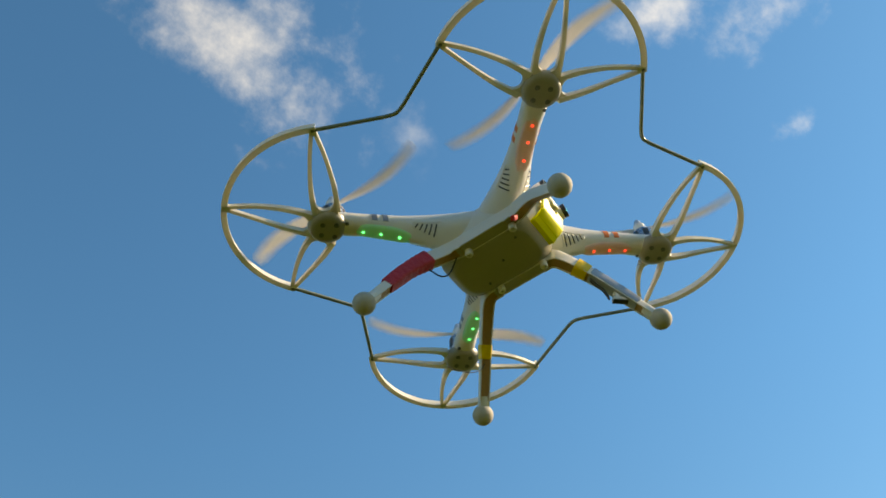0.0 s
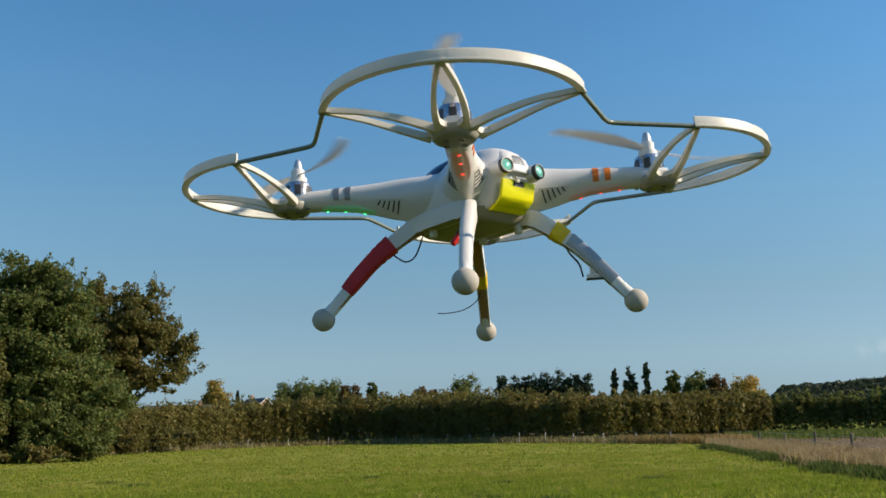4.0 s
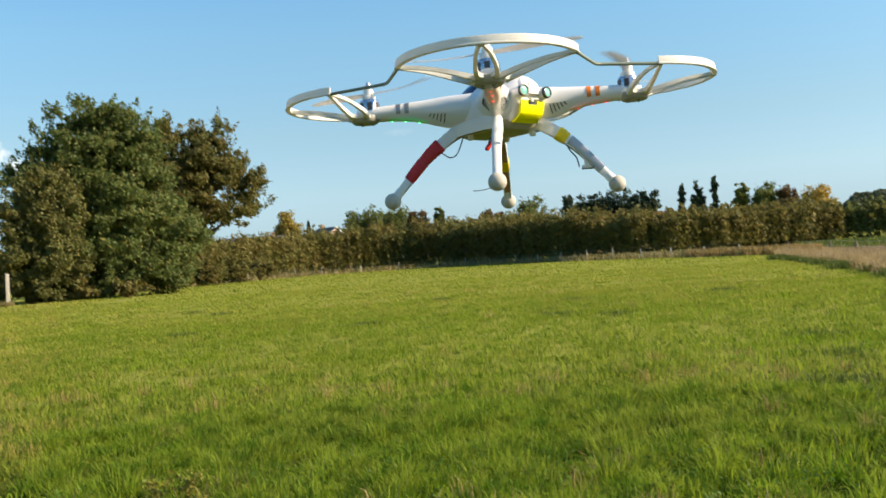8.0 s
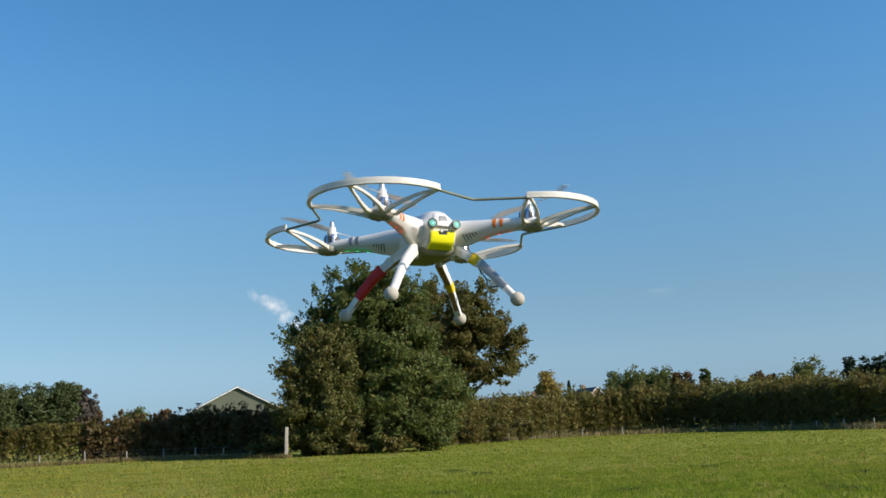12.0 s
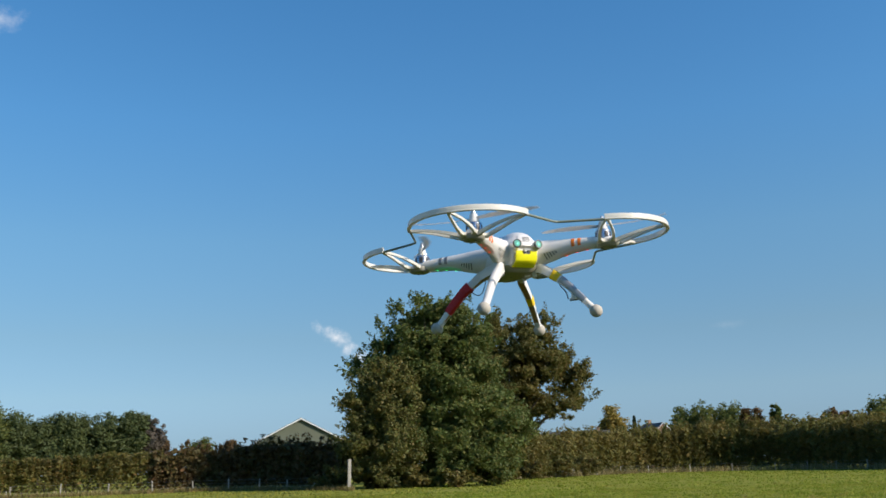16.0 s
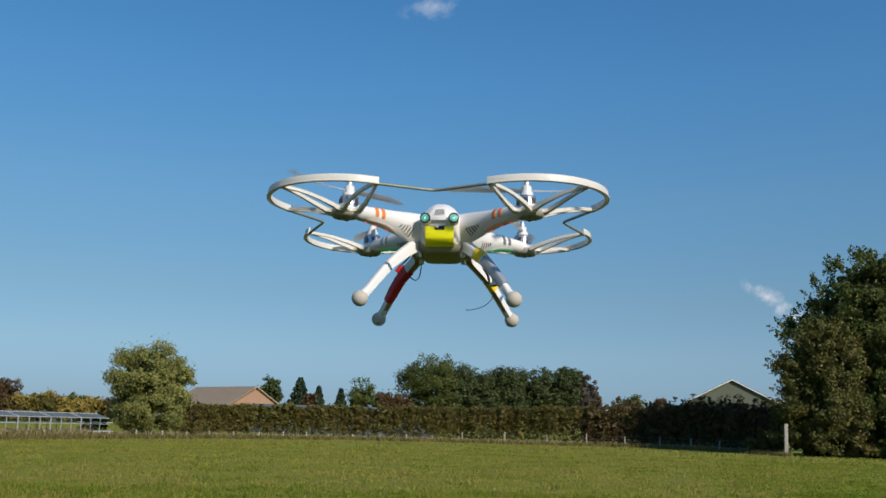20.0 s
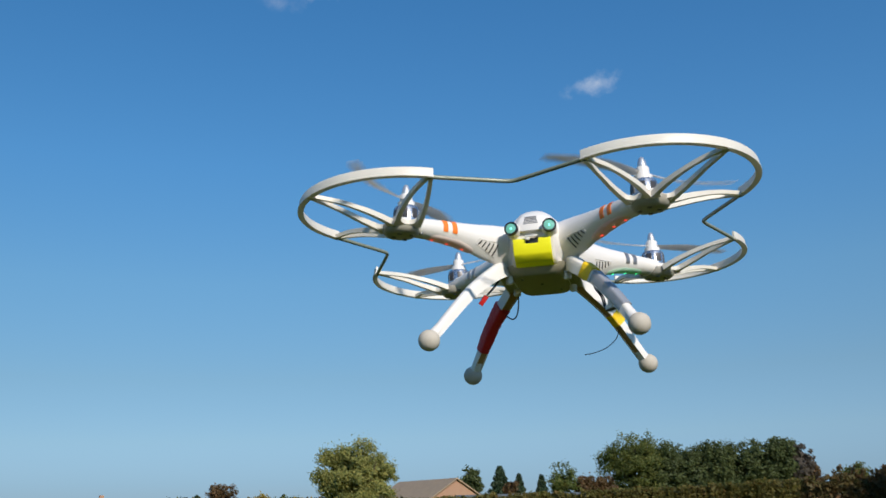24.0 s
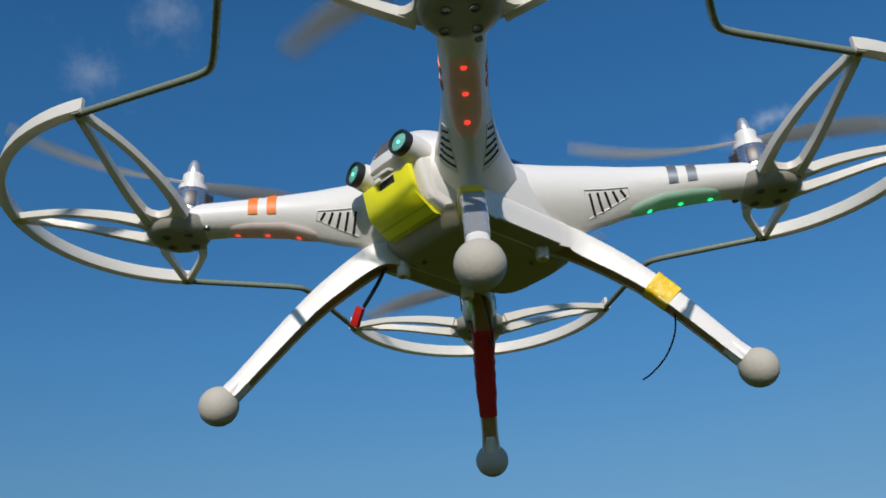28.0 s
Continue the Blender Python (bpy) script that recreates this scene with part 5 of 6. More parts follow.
def front_plate():
    """The bright yellow nose plate, notched for a clip."""
    bm = bmesh.new()
    # across the nose: full height at the sides, lower where the clip sits
    rings = []
    for y, top in ((-.0222, -.0055), (-.0077, -.0055), (-.0075, -.0112), (.0075, -.0112), (.0077, -.0055), (.0222, -.0055)):
        front = [(.0758 - (.0040 + top) * -.26, top), (.0712, -.0220), (.0696, -.0247), (.0618, -.0300)]
        rings.append([(x, y, z) for x, z in front] + [(x - .0035, y, z + .0008) for x, z in front[::-1]])
    loft(bm, rings)
    bmesh.ops.bevel(bm, geom=[e for e in bm.edges if e.calc_face_angle(0) > .6], offset=.0006, segments=2, affect="EDGES", profile=.6)
    block = bmesh.new()
    loft(block, [[(.034, -.036, -.0355), (.034, .036, -.0355), (.036, .036, .004), (.036, -.036, .004)], [(.0490, -.0266, -.0325), (.0490, .0266, -.0325), (.0665, .0285, .003), (.0665, -.0285, .003)], [(.0588, -.0252, -.0285), (.0588, .0252, -.0285), (.0715, .0258, .000), (.0715, -.0258, .000)]])
    bmesh.ops.bevel(block, geom=block.edges[:], offset=.004, segments=3, affect="EDGES", profile=.6)
    part("nose_block", block, white_plastic, drone)
    plate = part("nose_plate", bm, yellow_foil, drone, "bright yellow nose plate")
    bm = bmesh.new()
    loft(bm, [[(.0614, -.0220, -.0302), (.0614, .0220, -.0302), (.0540, .0220, -.0270), (.0540, -.0220, -.0270)], [(.0560, -.0224, -.0338), (.0560, .0224, -.0338), (.0500, .0216, -.0330), (.0500, -.0216, -.0330)]
         ])
    part("chin", bm, yellow_foil, plate, smooth=False)
    bm = bmesh.new()
    box(bm, (.0060, .0150, .0022), Matrix.Translation((.0762, 0, -.0030)) @ pose(0, 0, 0, 0, 14, 0), .0007)
    box(bm, (.0030, .0045, .0045), Matrix.Translation((.0768, -.0040, -.0056)), .0007)
    part("clip", bm, white_plastic, plate, "white clip")
    bm = bmesh.new()
    box(bm, (.002, .0145, .0068), Matrix.Translation((.0722, 0, -.0080)))
    part("recess", bm, black_plastic, plate)


def head_lamps():
    for s in (-1, 1):
        m = Matrix.Translation((.0715, s * .0214, .006)) @ pose(0, 0, 0, 0, 90 - 4, s * 6)
        bm = bmesh.new()
        lathe(bm, [(.0095, -.010), (.0088, .004), (.0078, .008)], 24, m)
        lamp = part("head_lamp", bm, white_plastic, drone)
        bm = bmesh.new()
        lathe(bm, [(.0060, .0065), (.0082, .0065), (.0083, .0105), (.0079, .0115), (.0066, .0115), (.0062, .0098)], 24, m)
        part("rim", bm, black_plastic, lamp, "black rim")
        bm = bmesh.new()
        lathe(bm, [(.0066, .007), (.0066, .0100), (.0045, .0107), (.001, .0110)], 24, m)
        part("lens", bm, eye_glass, lamp, "green lamp lens")
        bm = bmesh.new()
        lathe(bm, [(.0014, .0108), (.0012, .0114), (.0004, .0117)], 10, m @ Matrix.Translation((.0006, 0, 0)))
        part("diode", bm, eye_lamp, lamp)


def arm(fr, s):
    m = arm_matrix(fr, s)
    bm = bmesh.new()
    # outward distance, middle height, half width, half height
    prof = [(.030, -.004, .031, .027), (.050, -.0035, .0255, .0255), (.064, -.0025, .0215, .0245), (.078, -.0010, .0182, .0225), (.090, -.0002, .0165, .0205), (.105, .0015, .0145, .0175), (.126, .0038, .0130, .0140), (.155, .0045, .0128, .0118), (.178, .004, .0140, .0110), (.195, .0035, .0148, .0102), (.208, .003, .0105, .0090)]

    def keel(x, a):
        """How far the flank is drawn in below, most where the arm leaves the body."""
        return 1 - max(-sin(a), 0) ** 1.2 * (.62 if x < .11 else .62 - .42 * min((x - .11) / .05, 1))
    rings = []
    for x, z, w, h in prof:
        rings.append([m @ Vector((x, w * keel(x, a) * math.copysign(abs(cos(a)) ** .8, cos(a)), z + h * math.copysign(abs(sin(a)) ** .8, sin(a)))) for a in [2 * pi * k / 22 for k in range(22)]])
    loft(bm, rings)
    ob = part("arm", bm, white_plastic, drone)

    def skin(x):
        for p, q in zip(prof, prof[1:]):
            if p[0] <= x <= q[0]:
                f = (x - p[0]) / (q[0] - p[0])
                return [p[i] + (q[i] - p[i]) * f for i in range(1, 4)]

    def band(x0, x1, a0, a1, lift, n=10):
        """A patch of the arm's skin between two distances and two angles, lifted clear of it."""
        bm = bmesh.new()
        outer, inner = [], []
        for x in (x0, (x0 + x1) / 2, x1):
            z, w, h = skin(x)
            for lst, d in ((outer, lift), (inner, -.0012)):
                lst.append([m @ Vector((x, (w + d) * keel(x, a) * math.copysign(abs(cos(a)) ** .8, cos(a)), z + (h + d) * math.copysign(abs(sin(a)) ** .8, sin(a)))) for a in [radians(a0 + (a1 - a0) * k / n) for k in range(n + 1)]])
        loft(bm, [o + i[::-1] for o, i in zip(outer, inner)])
        return bm

    for x in (.1295, .1420):
        for a0, a1 in ((-12, 58), (122, 192)):
            part("stripe", band(x, x + .0062, a0, a1, .0005), orange_stripe if fr > 0 else grey_stripe, ob, "orange stripe" if fr > 0 else "dark grey stripe")
    # lamp cover under the arm
    bm = bmesh.new()
    rings = []
    for k, x in enumerate([.101, .104, .112, .125, .145, .160, .167, .170]):
        z, w, h = skin(x)
        ww = .0098 * [.25, .6, .88, 1, .95, .85, .55, .2][k]
        base = z - h
        rings.append([m @ Vector((x, ww * cos(a), base + .004 - .0046 * max(sin(a), 0) * [.5, .8, 1, 1, 1, 1, .8, .5][k])) for a in [pi * j / 10 for j in range(11)]])
    loft(bm, rings)
    cover = part("lamp_cover", bm, lens_red if fr > 0 else lens_green, ob, "clear lamp cover glowing " + ("red" if fr > 0 else "green"))
    for x in (.116, .137, .157):
        z, w, h = skin(x)
        bm = bmesh.new()
        bmesh.ops.create_icosphere(bm, subdivisions=2, radius=.0019, matrix=m @ Matrix.Translation((x, 0, z - h - .0003)) @ Matrix.Diagonal((1, 1, .5, 1)))
        part("light_diode", bm, led_red if fr > 0 else led_green, cover)
    # cooling slots on both flanks, each in a shallow sunk panel
    def flank(x, a, side_y, d):
        z, w, h = skin(x)
        b = radians(a)
        return m @ Vector((x, side_y * (w * keel(x, b) * abs(cos(b)) ** .8 + d), z + h * math.copysign(abs(sin(b)) ** .8, sin(b))))

    for side_y in (-1, 1):
        bm = bmesh.new()
        corners = [(.0725, -4), (.1015, -6), (.1030, -22), (.0750, -50)]
        rim = []
        for i in range(4):
            p, q = corners[i], corners[(i + 1) % 4]
            rim += [flank(p[0] + (q[0] - p[0]) * f, p[1] + (q[1] - p[1]) * f, side_y, .0001) for f in (0, .25, .5, .75)]
        tube(bm, rim + rim[:2], .00030, 5)
        panel = part("slot_panel", bm, white_plastic, ob)
        for k in range(5):
            x = .0775 + k * .0052
            bm = bmesh.new()
            low = -46 + k * 6.0
            pts = [flank(x + .0016 * (j / 2 - 1), -9 + (low + 9) * j / 4, side_y, .0000) for j in range(5)]
            tube(bm, pts, .00085, 6)
            part("cooling_slot", bm, black_plastic, panel)
    for x in (.098, .176):
        z, w, h = skin(x)
        bm = bmesh.new()
        lathe(bm, [(.0022, -.001), (.0022, .0006), (.0012, .001)], 12, m @ Matrix.Translation((x, .0085 if x > .1 else 0, z - h * .86)) @ Matrix.Rotation(pi, 4, "X"))
        part("screw", bm, screw_steel, ob)


def guard(fr, s):
    """The half ring with its three looped spokes and the cup under the motor."""
    m = arm_matrix(fr, s)
    bm = bmesh.new()
    lathe(bm, [(.0130, -.0092), (.0178, -.0082), (.0208, -.0050), (.0220, .0008), (.0216, .0022), (.0185, .0032)], 24, m @ Matrix.Translation((HUB_R + .002, 0, 0)))
    cup = part("guard_cup", bm, cup_plastic, drone, "grey-beige motor cup of the guard")
    for x, y in ((-.007, .008), (-.007, -.008), (.008, .007), (.008, -.007)):
        bm = bmesh.new()
        lathe(bm, [(.0030, 0), (.0030, .0010), (.0018, .0012), (.0016, .0004)], 12, m @ Matrix.Translation((HUB_R + x, y, -.0089)) @ Matrix.Rotation(pi, 4, "X"))
        part("screw", bm, screw_steel, cup)
    bm = bmesh.new()
    n = 40
    sec = [(0, .0155), (.0045, .0155), (.0045, .0172), (.0022, .0185), (.0022, .0252), (.0016, .0260), (-.0002, .0260), (-.0006, .0252), (-.0006, .0180), (-.0022, .0170), (-.0022, .0155)]
    rings = []
    for k in range(n + 1):
        a = radians(RING_ARC + 1.5) * (2 * k / n - 1)
        rings.append([m @ Vector((HUB_R + (RING_R - q) * cos(a), (RING_R - q) * sin(a), z + .0015)) for q, z in sec])
    loft(bm, rings)
    ring = part("guard_ring", bm, guard_plastic, drone, "off-white half ring guard")
    # two curved bars to each of three points of the ring
    for a in (-RING_ARC, 0, RING_ARC):
        tip = Vector((HUB_R + (RING_R - .003) * cos(radians(a)), (RING_R - .003) * sin(radians(a)), .0190))
        d = (tip - Vector((HUB_R, 0, .0190))).normalized()
        side = Vector((-d.y, d.x, 0))
        for k in (-1, 1):
            bm = bmesh.new()
            p0 = Vector((HUB_R, 0, -.0006)) + d * .0185 + side * (k * .0125)
            p1 = Vector((HUB_R, 0, .0072)) + d * .046 + side * (k * .0128)
            p2 = Vector((HUB_R, 0, .0150)) + d * .080 + side * (k * .0085)
            pts = spline([m @ p0, m @ p1, m @ p2, m @ (tip + side * k * .0014)], 5)
            tube(bm, pts, [.0046 - .0016 * min(i / 9, 1) for i in range(len(pts))], 4, flat=1.1, phase=pi / 4)
            part("spoke", bm, guard_plastic, ring)
        bm = bmesh.new()
        # the two bars part from a rounded web at the cup's rim
        rings = []
        for q in (-1, -.8, -.6, -.3, 0, .3, .6, .8, 1):
            r0, y = .0225 + .014 * abs(q) ** 3, q * .0128
            z0 = -.0006 + (r0 - .0185) * .28
            rings.append([m @ (Vector((HUB_R, 0, z)) + d * r + side * y) for r, z in ((.0165, -.0036), (r0, z0 - .0026), (r0, z0 + .0026), (.0165, .0022))])
        loft(bm, rings)
        part("web", bm, guard_plastic, ring)
        bm = bmesh.new()
        box(bm, (.010, .007, .004), m @ Matrix.Translation((HUB_R + (RING_R - .0035) * cos(radians(a)), (RING_R - .0035) * sin(radians(a)), .0180)) @ Matrix.Rotation(radians(a), 4, "Z"), .0012)
        part("joint", bm, guard_plastic, ring)


def end_of(fr, s, k):
    return arm_matrix(fr, s) @ Vector((HUB_R + (RING_R - .002) * cos(radians(RING_ARC)), k * (RING_R - .002) * sin(radians(RING_ARC)), .0180))


def tie_rod(a, b, bend):
    """A dog-legged rod between the ends of two neighbouring rings."""
    bm = bmesh.new()
    p = Vector((bend[0], bend[1], .0190))
    a2, b2 = p.lerp(a, .16), p.lerp(b, .16)
    pts = [a, a.lerp(a2, .5)] + spline([a2, p.lerp((a2 + b2) / 2, .35), b2], 5) + [b2.lerp(b, .5), b]
    tube(bm, pts, .0023, 10)
    rod = part("tie_rod", bm, rod_plastic, drone, "dark green-grey bent rod between two ring guards")
    for e in (a, b):
        bm = bmesh.new()
        bmesh.ops.create_icosphere(bm, subdivisions=2, radius=.0034, matrix=Matrix.Translation(e) @ Matrix.Diagonal((1, 1, .8, 1)))
        part("ferrule", bm, screw_steel, rod)


def motor(fr, s):
    m = arm_matrix(fr, s) @ Matrix.Translation((MOTOR_R, 0, 0))
    bm = bmesh.new()
    lathe(bm, [(.0125, .006), (.0145, .008), (.0145, .0240), (.0130, .0260), (.006, .0265)], 28, m)
    ob = part("motor", bm, motor_metal, drone, "silver motor")
    for k in range(7):
        bm = bmesh.new()
        box(bm, (.0016, .0072, .0115), m @ Matrix.Rotation(2 * pi * k / 7, 4, "Z") @ Matrix.Translation((.0141, 0, .0160)), .0005)
        part("winding_gap", bm, motor_dark, ob)


def propeller(fr, s):
    """Two sickle blades, a white boss and a pointed nut; it turns about its own z axis."""
    boss = bmesh.new()
    lathe(boss, [(.0092, -.0085), (.0100, -.0080), (.0100, -.0030), (.0074, -.0022), (.0074, .0062), (.0066, .0070)], 22)
    ob = part("propeller", boss, white_plastic, drone, "white two-bladed propeller, spinning")
    turn = 1 if fr * s > 0 else -1
    for k in (0, 1):
        bm = bmesh.new()
        rings = []
        for i in range(15):
            f = i / 14
            r = .006 + .116 * f
            chord = (.0065 + .0125 * math.sin(min(f * 2.0 + .25, 1.7)) ** 1.5) * (1 - .55 * f ** 2.2) * (1 if f < .96 else .45)
            sweep = turn * (.013 * math.sin(f * 2.6) - .010 * f)
            pitch = radians(24 - 15 * f) * turn
            sec = []
            for q, t in ((-.5, 0), (-.2, .0011), (.2, .0012), (.5, .0003), (.2, -.0004), (-.2, -.0005)):
                y = q * chord
                sec.append(Vector((r, sweep + y * cos(pitch) - t * sin(pitch), y * sin(pitch) + t * cos(pitch) + .004 * f * f)))
            rings.append([Matrix.Rotation(pi * k, 4, "Z") @ v for v in sec])
        loft(bm, rings)
        part("blade", bm, prop_plastic, ob)
    bm = bmesh.new()
    lathe(bm, [(.0048, .0065), (.0052, .0072), (.0050, .0105), (.0038, .0155), (.0026, .0182), (.0018, .0190), (.0005, .0190)], 18)
    part("spinner_nut", bm, nut_silver, ob, "pointed silver nut")
    return ob, arm_matrix(fr, s) @ Matrix.Translation((MOTOR_R, 0, .0350)), turn


def leg_path(fr, s):
    az = radians(44.6)
    foot = Vector((fr * .164 * cos(az), s * .164 * sin(az), -.1265))
    root = Vector((fr * .030, s * .0400, -.0300))
    a = Vector((fr * .046, s * .0440, -.0325))
    b = Vector((fr * .0655, s * .0635, -.0515))
    c = Vector((fr * .0825, s * .0815, -.0735))
    return spline([root, a, b, c, foot + (c - foot).normalized() * .010], 8), foot


def channel(bm, pts, widths, deep, wall=.0013):
    """A deep U-shaped sheath with a rounded back and an open groove below, along points."""
    rings = []
    for i, p in enumerate(pts):
        d = (pts[min(i + 1, len(pts) - 1)] - pts[max(i - 1, 0)]).normalized()
        sd = d.cross(Vector((0, 0, 1))).normalized()
        up = sd.cross(d).normalized()
        w, h = widths[i], deep[i]
        prof = [(w, -h * .5), (w, 0)] + [(w * cos(a), (h * .5 - .6 * w) + .6 * w * sin(a)) for a in [pi * k / 8 for k in range(9)]] + [(-w, 0), (-w, -h * .5)]
        w2 = w - wall
        back = [(-w2, -h * .5), (-w2, 0)] + [(w2 * cos(a), (h * .5 - .6 * w - wall) + .6 * w2 * sin(a)) for a in [pi * k / 8 for k in range(8, -1, -1)]] + [(w2, 0), (w2, -h * .5)]
        rings.append([p + sd * x + up * z for x, z in prof + back])
    return loft(bm, rings)


def leg(fr, s):
    pts, foot = leg_path(fr, s)
    n = len(pts)
    widths = [.0078 - .0020 * (i / (n - 1)) for i in range(n)]
    deep = [.0215 - .0105 * (i / (n - 1)) for i in range(n)]
    bm = bmesh.new()
    channel(bm, pts, widths, deep)
    ob = part("leg", bm, white_plastic, drone, "curved white landing leg")
    # thin strip along the groove, its brown standing for reflected sunlight
    bm = bmesh.new()
    rings = []
    for i, p in enumerate(pts):
        d = (pts[min(i + 1, n - 1)] - pts[max(i - 1, 0)]).normalized()
        sd = d.cross(Vector((0, 0, 1))).normalized()
        up = sd.cross(d).normalized()
        w, h = widths[i] - .0012, deep[i]
        rings.append([p + sd * w + up * (-.42 * h), p - sd * w + up * (-.42 * h), p - sd * w + up * (-.30 * h), p + sd * w + up * (-.30 * h)])
    loft(bm, rings)
    part("groove", bm, channel_sunlit, ob, "leg groove coloured brown for reflected sunlight", smooth=False)
    bm = bmesh.new()
    prof = [(.0121 * sin(pi * k / 14) + .0002, -.0121 * cos(pi * k / 14)) for k in range(15)]
    lathe(bm, prof, 26, Matrix.Translation(foot))
    part("foot_ball", bm, foam, ob, "grey-white foam ball foot")
    bm = bmesh.new()
    top = pts[-1]
    tube(bm, [foot.lerp(top, .7), top, pts[-3]], [.0072, .0068, .0060], 14)
    part("ball_socket", bm, white_plastic, ob)

    def tape(i0, i1, mat, label, grow=.0007, wob=.0003):
        bm = bmesh.new()
        rr = random.Random(i0 + 5)
        sub = pts[i0:i1 + 1]
        rings = []
        for j, p in enumerate(sub):
            i = i0 + j
            d = (pts[min(i + 1, n - 1)] - pts[max(i - 1, 0)]).normalized()
            sd = d.cross(Vector((0, 0, 1))).normalized()
            up = sd.cross(d).normalized()
            w = widths[i] + grow + rr.uniform(-wob, wob)
            h = deep[i] * .5 + grow * 1.4 + rr.uniform(-wob, wob)
            rings.append([p + sd * (w * math.copysign(abs(cos(a)) ** .38, cos(a))) + up * (h * math.copysign(abs(sin(a)) ** .38, sin(a))) for a in [2 * pi * k / 18 for k in range(18)]])
        loft(bm, rings)
        part("tape", bm, mat, ob, label)

    if (fr, s) == (-1, -1):
        tape(15, 28, red_tape, "red tape wrapped round the leg", .0012, .0006)
    if (fr, s) == (1, 1):
        tape(14, 18, yellow_tape, "yellow tape wrapped round the leg", .0010, .0005)
    if (fr, s) == (1, 1):
        tape(19, 29, silver_tape, "glossy grey tape wrapped round the leg", .0005, .0002)
    if (fr, s) == (-1, 1):
        tape(22, 25, yellow_tape, "yellow tape wrapped round the leg", .0008, .0004)
    return ob, pts


def cable(pts, r, parent, mat=None, label="", name="cable"):
    bm = bmesh.new()
    tube(bm, spline(pts, 7), r, 7)
    return part(name, bm, mat or wire_black, parent, label)


def small_fittings(legs):
    # side bars that join the legs
    for s in (-1, 1):
        bm = bmesh.new()
        pts = [Vector((x, s * .0400, -.0295)) for x in (-.034, -.017, 0, .017, .034)]
        channel(bm, pts, [.0078] * 5, [.0200] * 5)
        bar = part("skid_bar", bm, white_plastic, drone)
        # added strip in the bar's underside, its darker plastic imitating a shadow line
        bm = bmesh.new()
        box(bm, (.070, .0130, .0020), Matrix.Translation((0, s * .0400, -.0380)))
        part("groove", bm, hatch_plastic, bar, "strip standing for the shadow line under the bar", smooth=False)
    ob, p = legs[(1, 1)]
    q = p[26] + Vector((0, 0, -.010))
    bm = bmesh.new()
    d = (p[28] - p[24]).normalized()
    m = Matrix.Translation(q + Vector((0, 0, -.004))) @ Matrix.Rotation(math.atan2(d.y, d.x), 4, "Z")
    box(bm, (.021, .007, .0045), m, .0008)
    box(bm, (.0055, .006, .012), m @ Matrix.Translation((-.004, 0, .007)), .0008)
    unit = part("receiver_box", bm, white_plastic, ob, "small white receiver box clipped to the leg")
    bm = bmesh.new()
    box(bm, (.020, .0062, .0014), m @ Matrix.Translation((-.001, 0, -.0030)), .0004)
    part("circuit", bm, black_plastic, unit)
    for k in (-1, 1):
        o = Vector((k * .0011, -k * .0011, 0))
        cable([p[17] + Vector((0, 0, -.006)) + o, p[19] + Vector((0, 0, -.014)) + o, p[22] + Vector((0, 0, -.018)) + o, q + Vector((-.010, -.010, -.004)) + o * .5], .0009, ob, label="thin black cable")
    ob, p = legs[(1, -1)]
    for k in (-1, 1):
        o = Vector((k * .0009, k * .0009, 0))
        cable([Vector((.040, -.042, -.036)) + o, Vector((.043, -.051, -.050)) + o, Vector((.046, -.061, -.062)) + o], .0009, ob, label="thin dark cable")
    bm = bmesh.new()
    box(bm, (.0045, .0055, .013), Matrix.Translation((.0480, -.0650, -.0680)) @ pose(0, 0, 0, -34, 22, 20), .0008)
    part("connector", bm, connector_red, ob, "red plug connector")
    ob, p = legs[(-1, 1)]
    a = p[25] + Vector((0, 0, -.004))
    cable([a, a + Vector((-.005, -.006, -.014)), a + Vector((-.012, -.020, -.024)), a + Vector((-.020, -.038, -.028)), a + Vector((-.025, -.049, -.028))], .0006, ob, label="thin loose aerial wire", name="aerial")
    cable([p[8] + Vector((0, 0, -.006)), p[14] + Vector((0, .003, -.007)), p[21] + Vector((0, .002, -.006))], .0008, ob, label="thin black cable")
    ob, p = legs[(-1, -1)]
    cable([Vector((-.040, -.036, -.040)), Vector((-.050, -.040, -.062)), Vector((-.058, -.048, -.068)), p[16] + Vector((0, .004, -.008))], .0009, ob, label="thin black cable loop")


drone_body()
front_plate()
head_lamps()
props = []
for _, _, fr, s in ARMS:
    arm(fr, s)
    guard(fr, s)
    motor(fr, s)
    props.append(propeller(fr, s))
for a, b, bend in [((1, -1, 1), (1, 1, -1), (.196, 0)), ((-1, 1, 1), (-1, -1, -1), (-.196, 0)), ((1, 1, 1), (-1, 1, -1), (0, .196)), ((-1, -1, 1), (1, -1, -1), (0, -.196))]:
    tie_rod(end_of(*a), end_of(*b), bend)
legs = {(fr, s): leg(fr, s) for _, _, fr, s in ARMS}
small_fittings(legs)

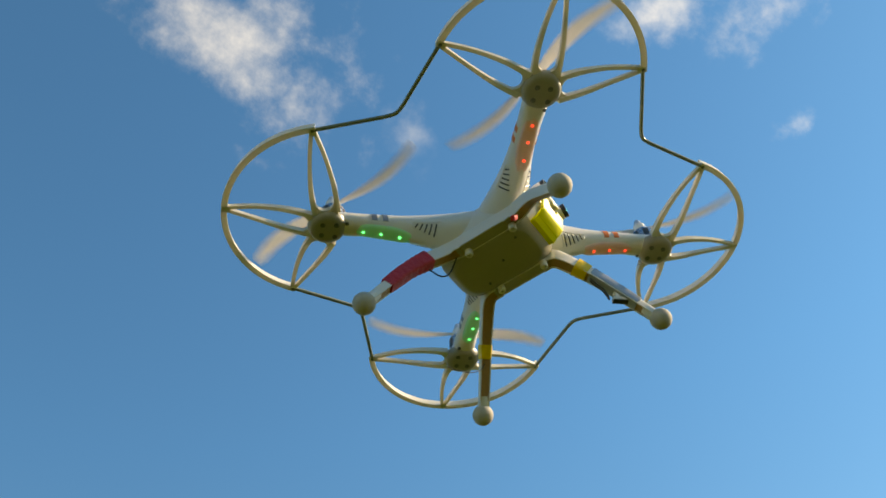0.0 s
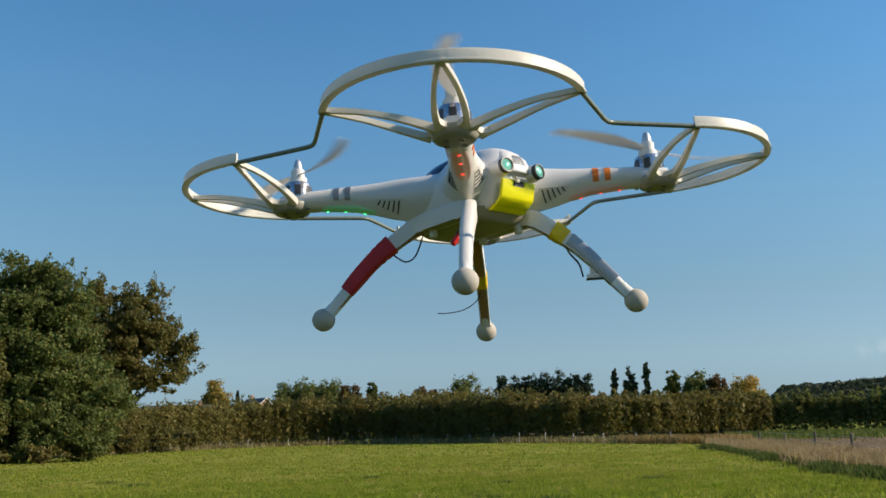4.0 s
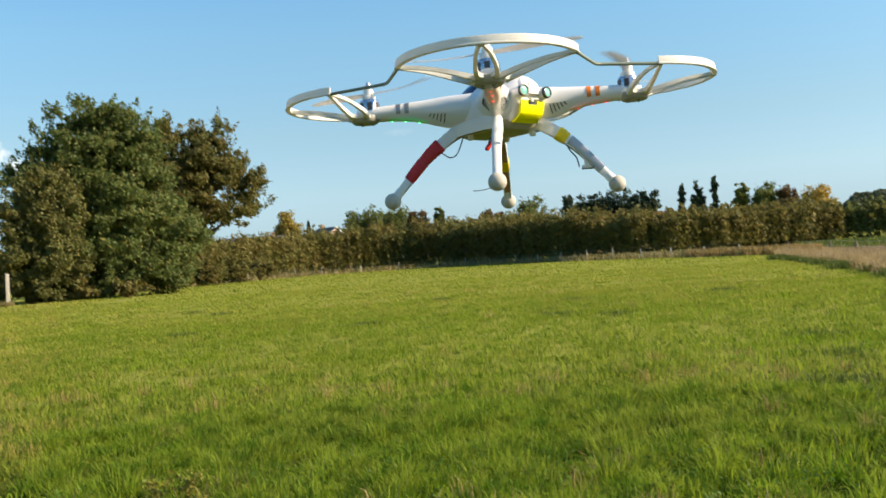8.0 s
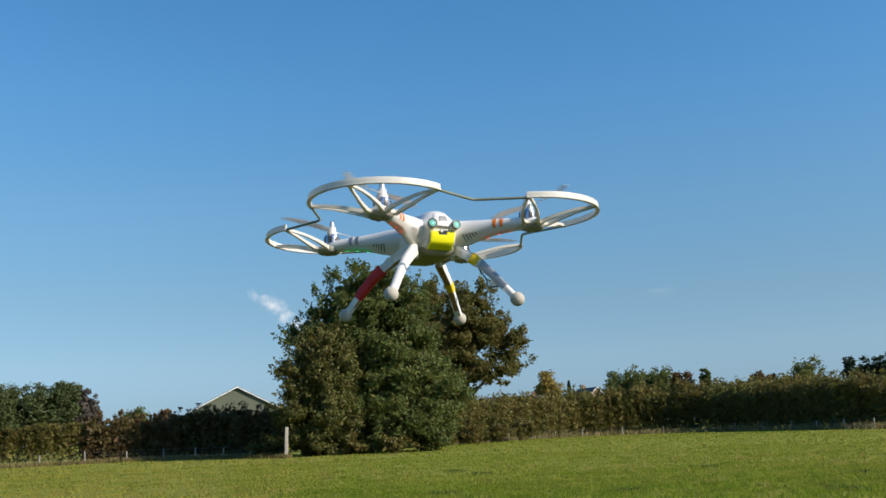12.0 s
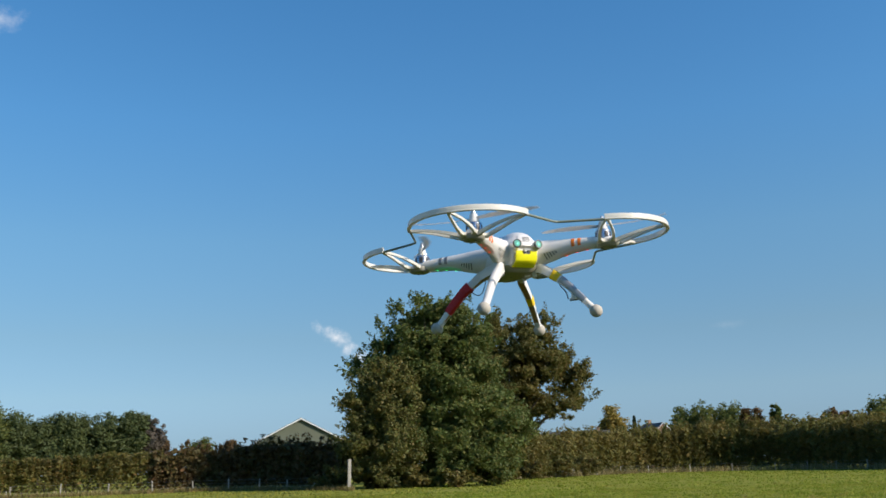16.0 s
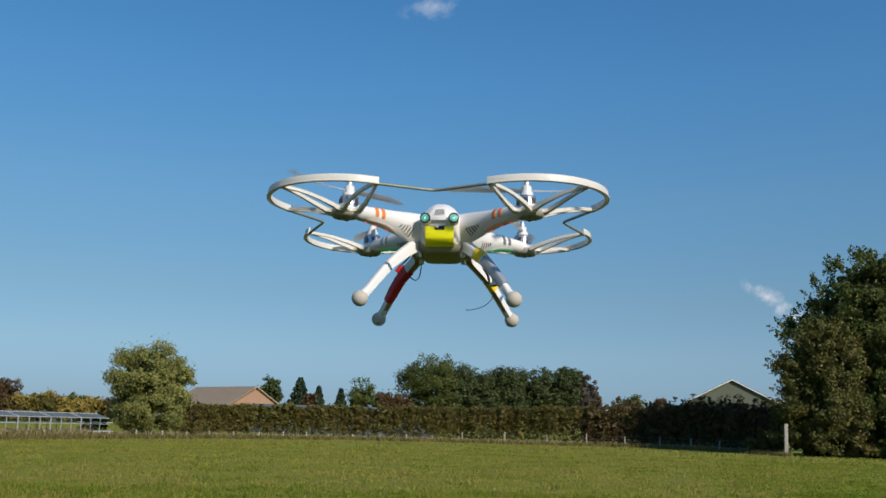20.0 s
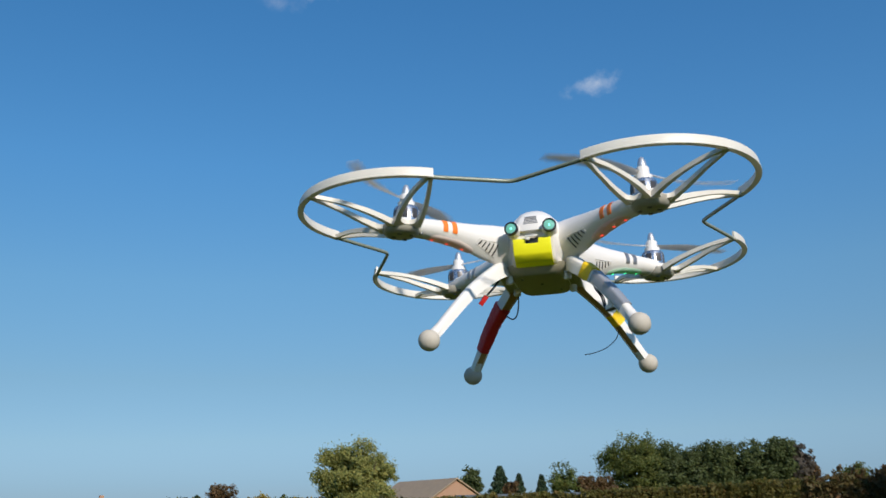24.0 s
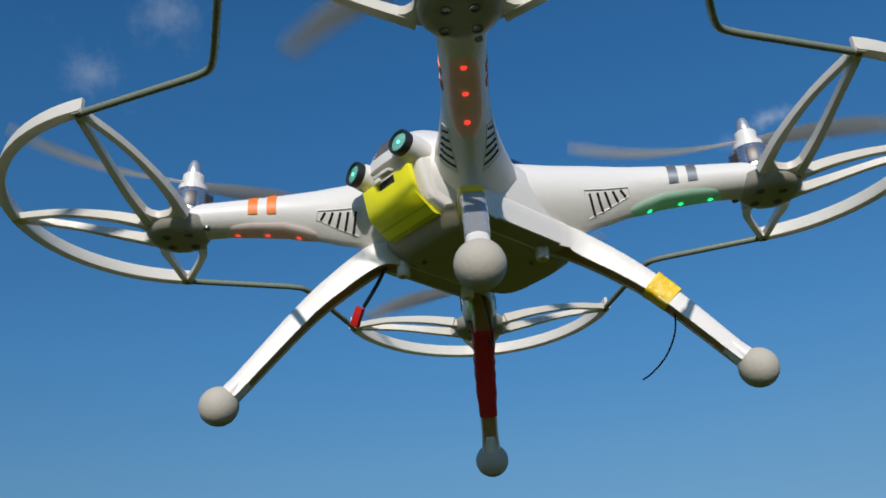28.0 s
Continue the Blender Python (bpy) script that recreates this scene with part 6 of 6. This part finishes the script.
# seconds, place, turn about x, y and z
DRONE_ROWS = [
    (0, 0.5116, 0.5515, 2.4421, -2.03, -1.55, -63.41), (0.5, 0.5671, 0.6024, 2.2491, -1.73, -0.96, -63.56),
    (1, 0.4950, 0.6935, 1.9557, -0.94, 0.14, -64.71), (1.5, 0.4386, 0.7599, 1.8886, -0.08, -0.44, -66.57),
    (2, 0.4195, 0.8893, 1.9689, -1.19, 0.28, -68.40), (2.5, 0.3134, 0.9602, 2.0262, -2.39, 0.54, -68.29),
    (4.5, 0.3780, 0.9396, 1.7808, -0.17, -2.90, -68.93), (5, 0.4581, 0.9750, 1.7044, -0.65, -1.90, -67.03),
    (5.5, 0.4802, 1.0895, 1.6514, -0.71, -1.75, -64.92), (6, 0.5107, 1.2280, 1.5540, -0.73, -1.07, -63.72),
    (6.5, 0.5158, 1.2916, 1.5082, -0.27, -1.32, -63.44), (7, 0.5103, 1.3193, 1.5193, -0.20, -1.62, -64.46),
    (7.5, 0.4850, 1.3339, 1.6129, -0.57, -2.03, -64.67), (8, 0.4232, 1.3397, 1.8322, -0.84, -1.45, -65.41),
    (8.5, 0.3199, 1.3929, 1.9230, -1.63, -2.04, -64.88), (9, 0.1307, 1.4549, 1.9452, -1.26, -1.54, -64.18),
    (9.5, 0.0621, 1.4798, 1.9547, -1.25, -1.23, -63.90), (10, 0.0361, 1.5114, 1.9442, -0.35, -0.98, -63.18),
    (10.5, 0.0313, 1.5639, 1.9307, -0.06, -1.28, -63.91), (11, 0.0083, 1.6123, 1.9614, -0.33, -1.64, -64.69),
    (11.5, -0.0287, 1.6407, 1.9861, -0.97, -1.74, -64.75), (12, -0.0652, 1.6855, 1.9603, -0.94, -1.38, -64.43),
    (12.5, -0.0777, 1.7305, 1.9329, -1.00, -1.02, -64.40), (14.5, 0.0837, 1.9122, 2.0413, 1.10, -0.61, -65.26),
    (15, 0.0993, 1.8995, 2.0075, 1.40, -0.85, -65.42), (15.5, 0.0765, 1.8790, 2.0036, 0.90, -1.34, -64.32),
    (16, -0.0299, 1.8549, 2.0201, 0.92, -0.86, -63.26), (16.5, -0.1420, 1.7621, 2.0069, 0.24, -0.82, -62.65),
    (17, -0.2789, 1.5123, 1.9215, -0.54, -1.01, -64.26), (17.5, -0.4257, 1.3899, 1.8979, -0.28, -1.13, -64.75),
    (18, -0.6262, 1.2690, 1.9364, -0.03, -0.75, -64.81), (18.5, -0.7142, 1.2671, 1.9458, -0.13, -0.16, -64.49),
    (19, -0.7638, 1.2807, 1.9302, -0.03, -0.72, -63.65), (19.5, -0.7815, 1.2865, 1.9443, 0.53, -1.29, -63.63),
    (20, -0.7823, 1.3270, 1.9264, 0.84, -1.43, -63.16), (20.5, -0.7874, 1.3591, 1.8920, 0.67, -1.43, -63.14),
    (22.5, -0.6238, 1.2938, 1.8084, 0.88, -1.72, -62.52), (23, -0.6107, 1.2238, 1.8382, 1.46, -1.68, -62.53),
    (23.5, -0.6408, 1.1157, 1.8866, 0.24, -2.55, -63.20), (24, -0.6714, 0.9386, 1.9257, 0.81, -2.44, -61.77),
    (24.5, -0.7122, 0.7733, 1.9408, -0.17, -3.08, -61.11), (25, -0.7524, 0.5844, 1.9443, -0.36, -2.30, -62.22),
    (25.5, -0.7199, 0.4518, 1.9297, 0.53, -0.27, -62.48), (26, -0.6015, 0.3732, 1.8887, 0.65, -0.23, -63.14),
    (26.5, -0.5668, 0.3077, 1.8383, 1.21, -1.06, -64.37), (27, -0.5444, 0.2244, 1.8694, 0.98, -0.35, -64.43),
    (27.5, -0.5461, 0.1872, 1.8847, 1.33, -1.01, -64.58), (28, -0.5293, 0.1986, 1.9229, 1.39, -1.68, -64.64),
]


# where each propeller's blades point (seconds, degrees from its arm); between these it spins on at an even rate
SPIN = {
    (1, -1): [(0, 34), (1, 118), (2, 126), (5, 32), (7, 56), (20, 8), (24, 32), (25, 150), (26, 48), (27, 156), (28, 36)],
    (1, 1): [(0, 150), (1, 14), (2, 132), (6, 120), (10, 28), (24, 82), (25, 120), (26, 56), (27, 50), (28, 58)],
    (-1, -1): [(0, 132), (1, 126), (2, 132), (5, 126), (6, 118), (7, 150), (10, 144), (28, 60)],
    (-1, 1): [(0, 94), (25, 24), (26, 0), (27, 6), (28, 0)],
}


def spin_angles(marks, turn, rate=77.0):
    """The blade angle at each frame; the blades look alike every half turn, so the rate is bent a little to meet each mark."""
    out, angle = [float(marks[0][1])], float(marks[0][1])
    for (t0, _), (t1, goal) in zip(marks, marks[1:]):
        n = (t1 - t0) * FPS
        free = angle + turn * rate * n
        step = (goal + 180 * round((free - goal) / 180) - angle) / n
        for _ in range(n):
            angle += step
            out.append(angle)
    return out


def motions():
    walk(drone, [(t, pose(x, y, z, rx, ry, rz)) for t, x, y, z, rx, ry, rz in DRONE_ROWS])
    for (_, _, fr, s), (ob, m, turn) in zip(ARMS, props):
        walk(ob, [(i / FPS, m @ pose(0, 0, 0, 0, 0, a)) for i, a in enumerate(spin_angles(SPIN[(fr, s)], turn))])


motions()
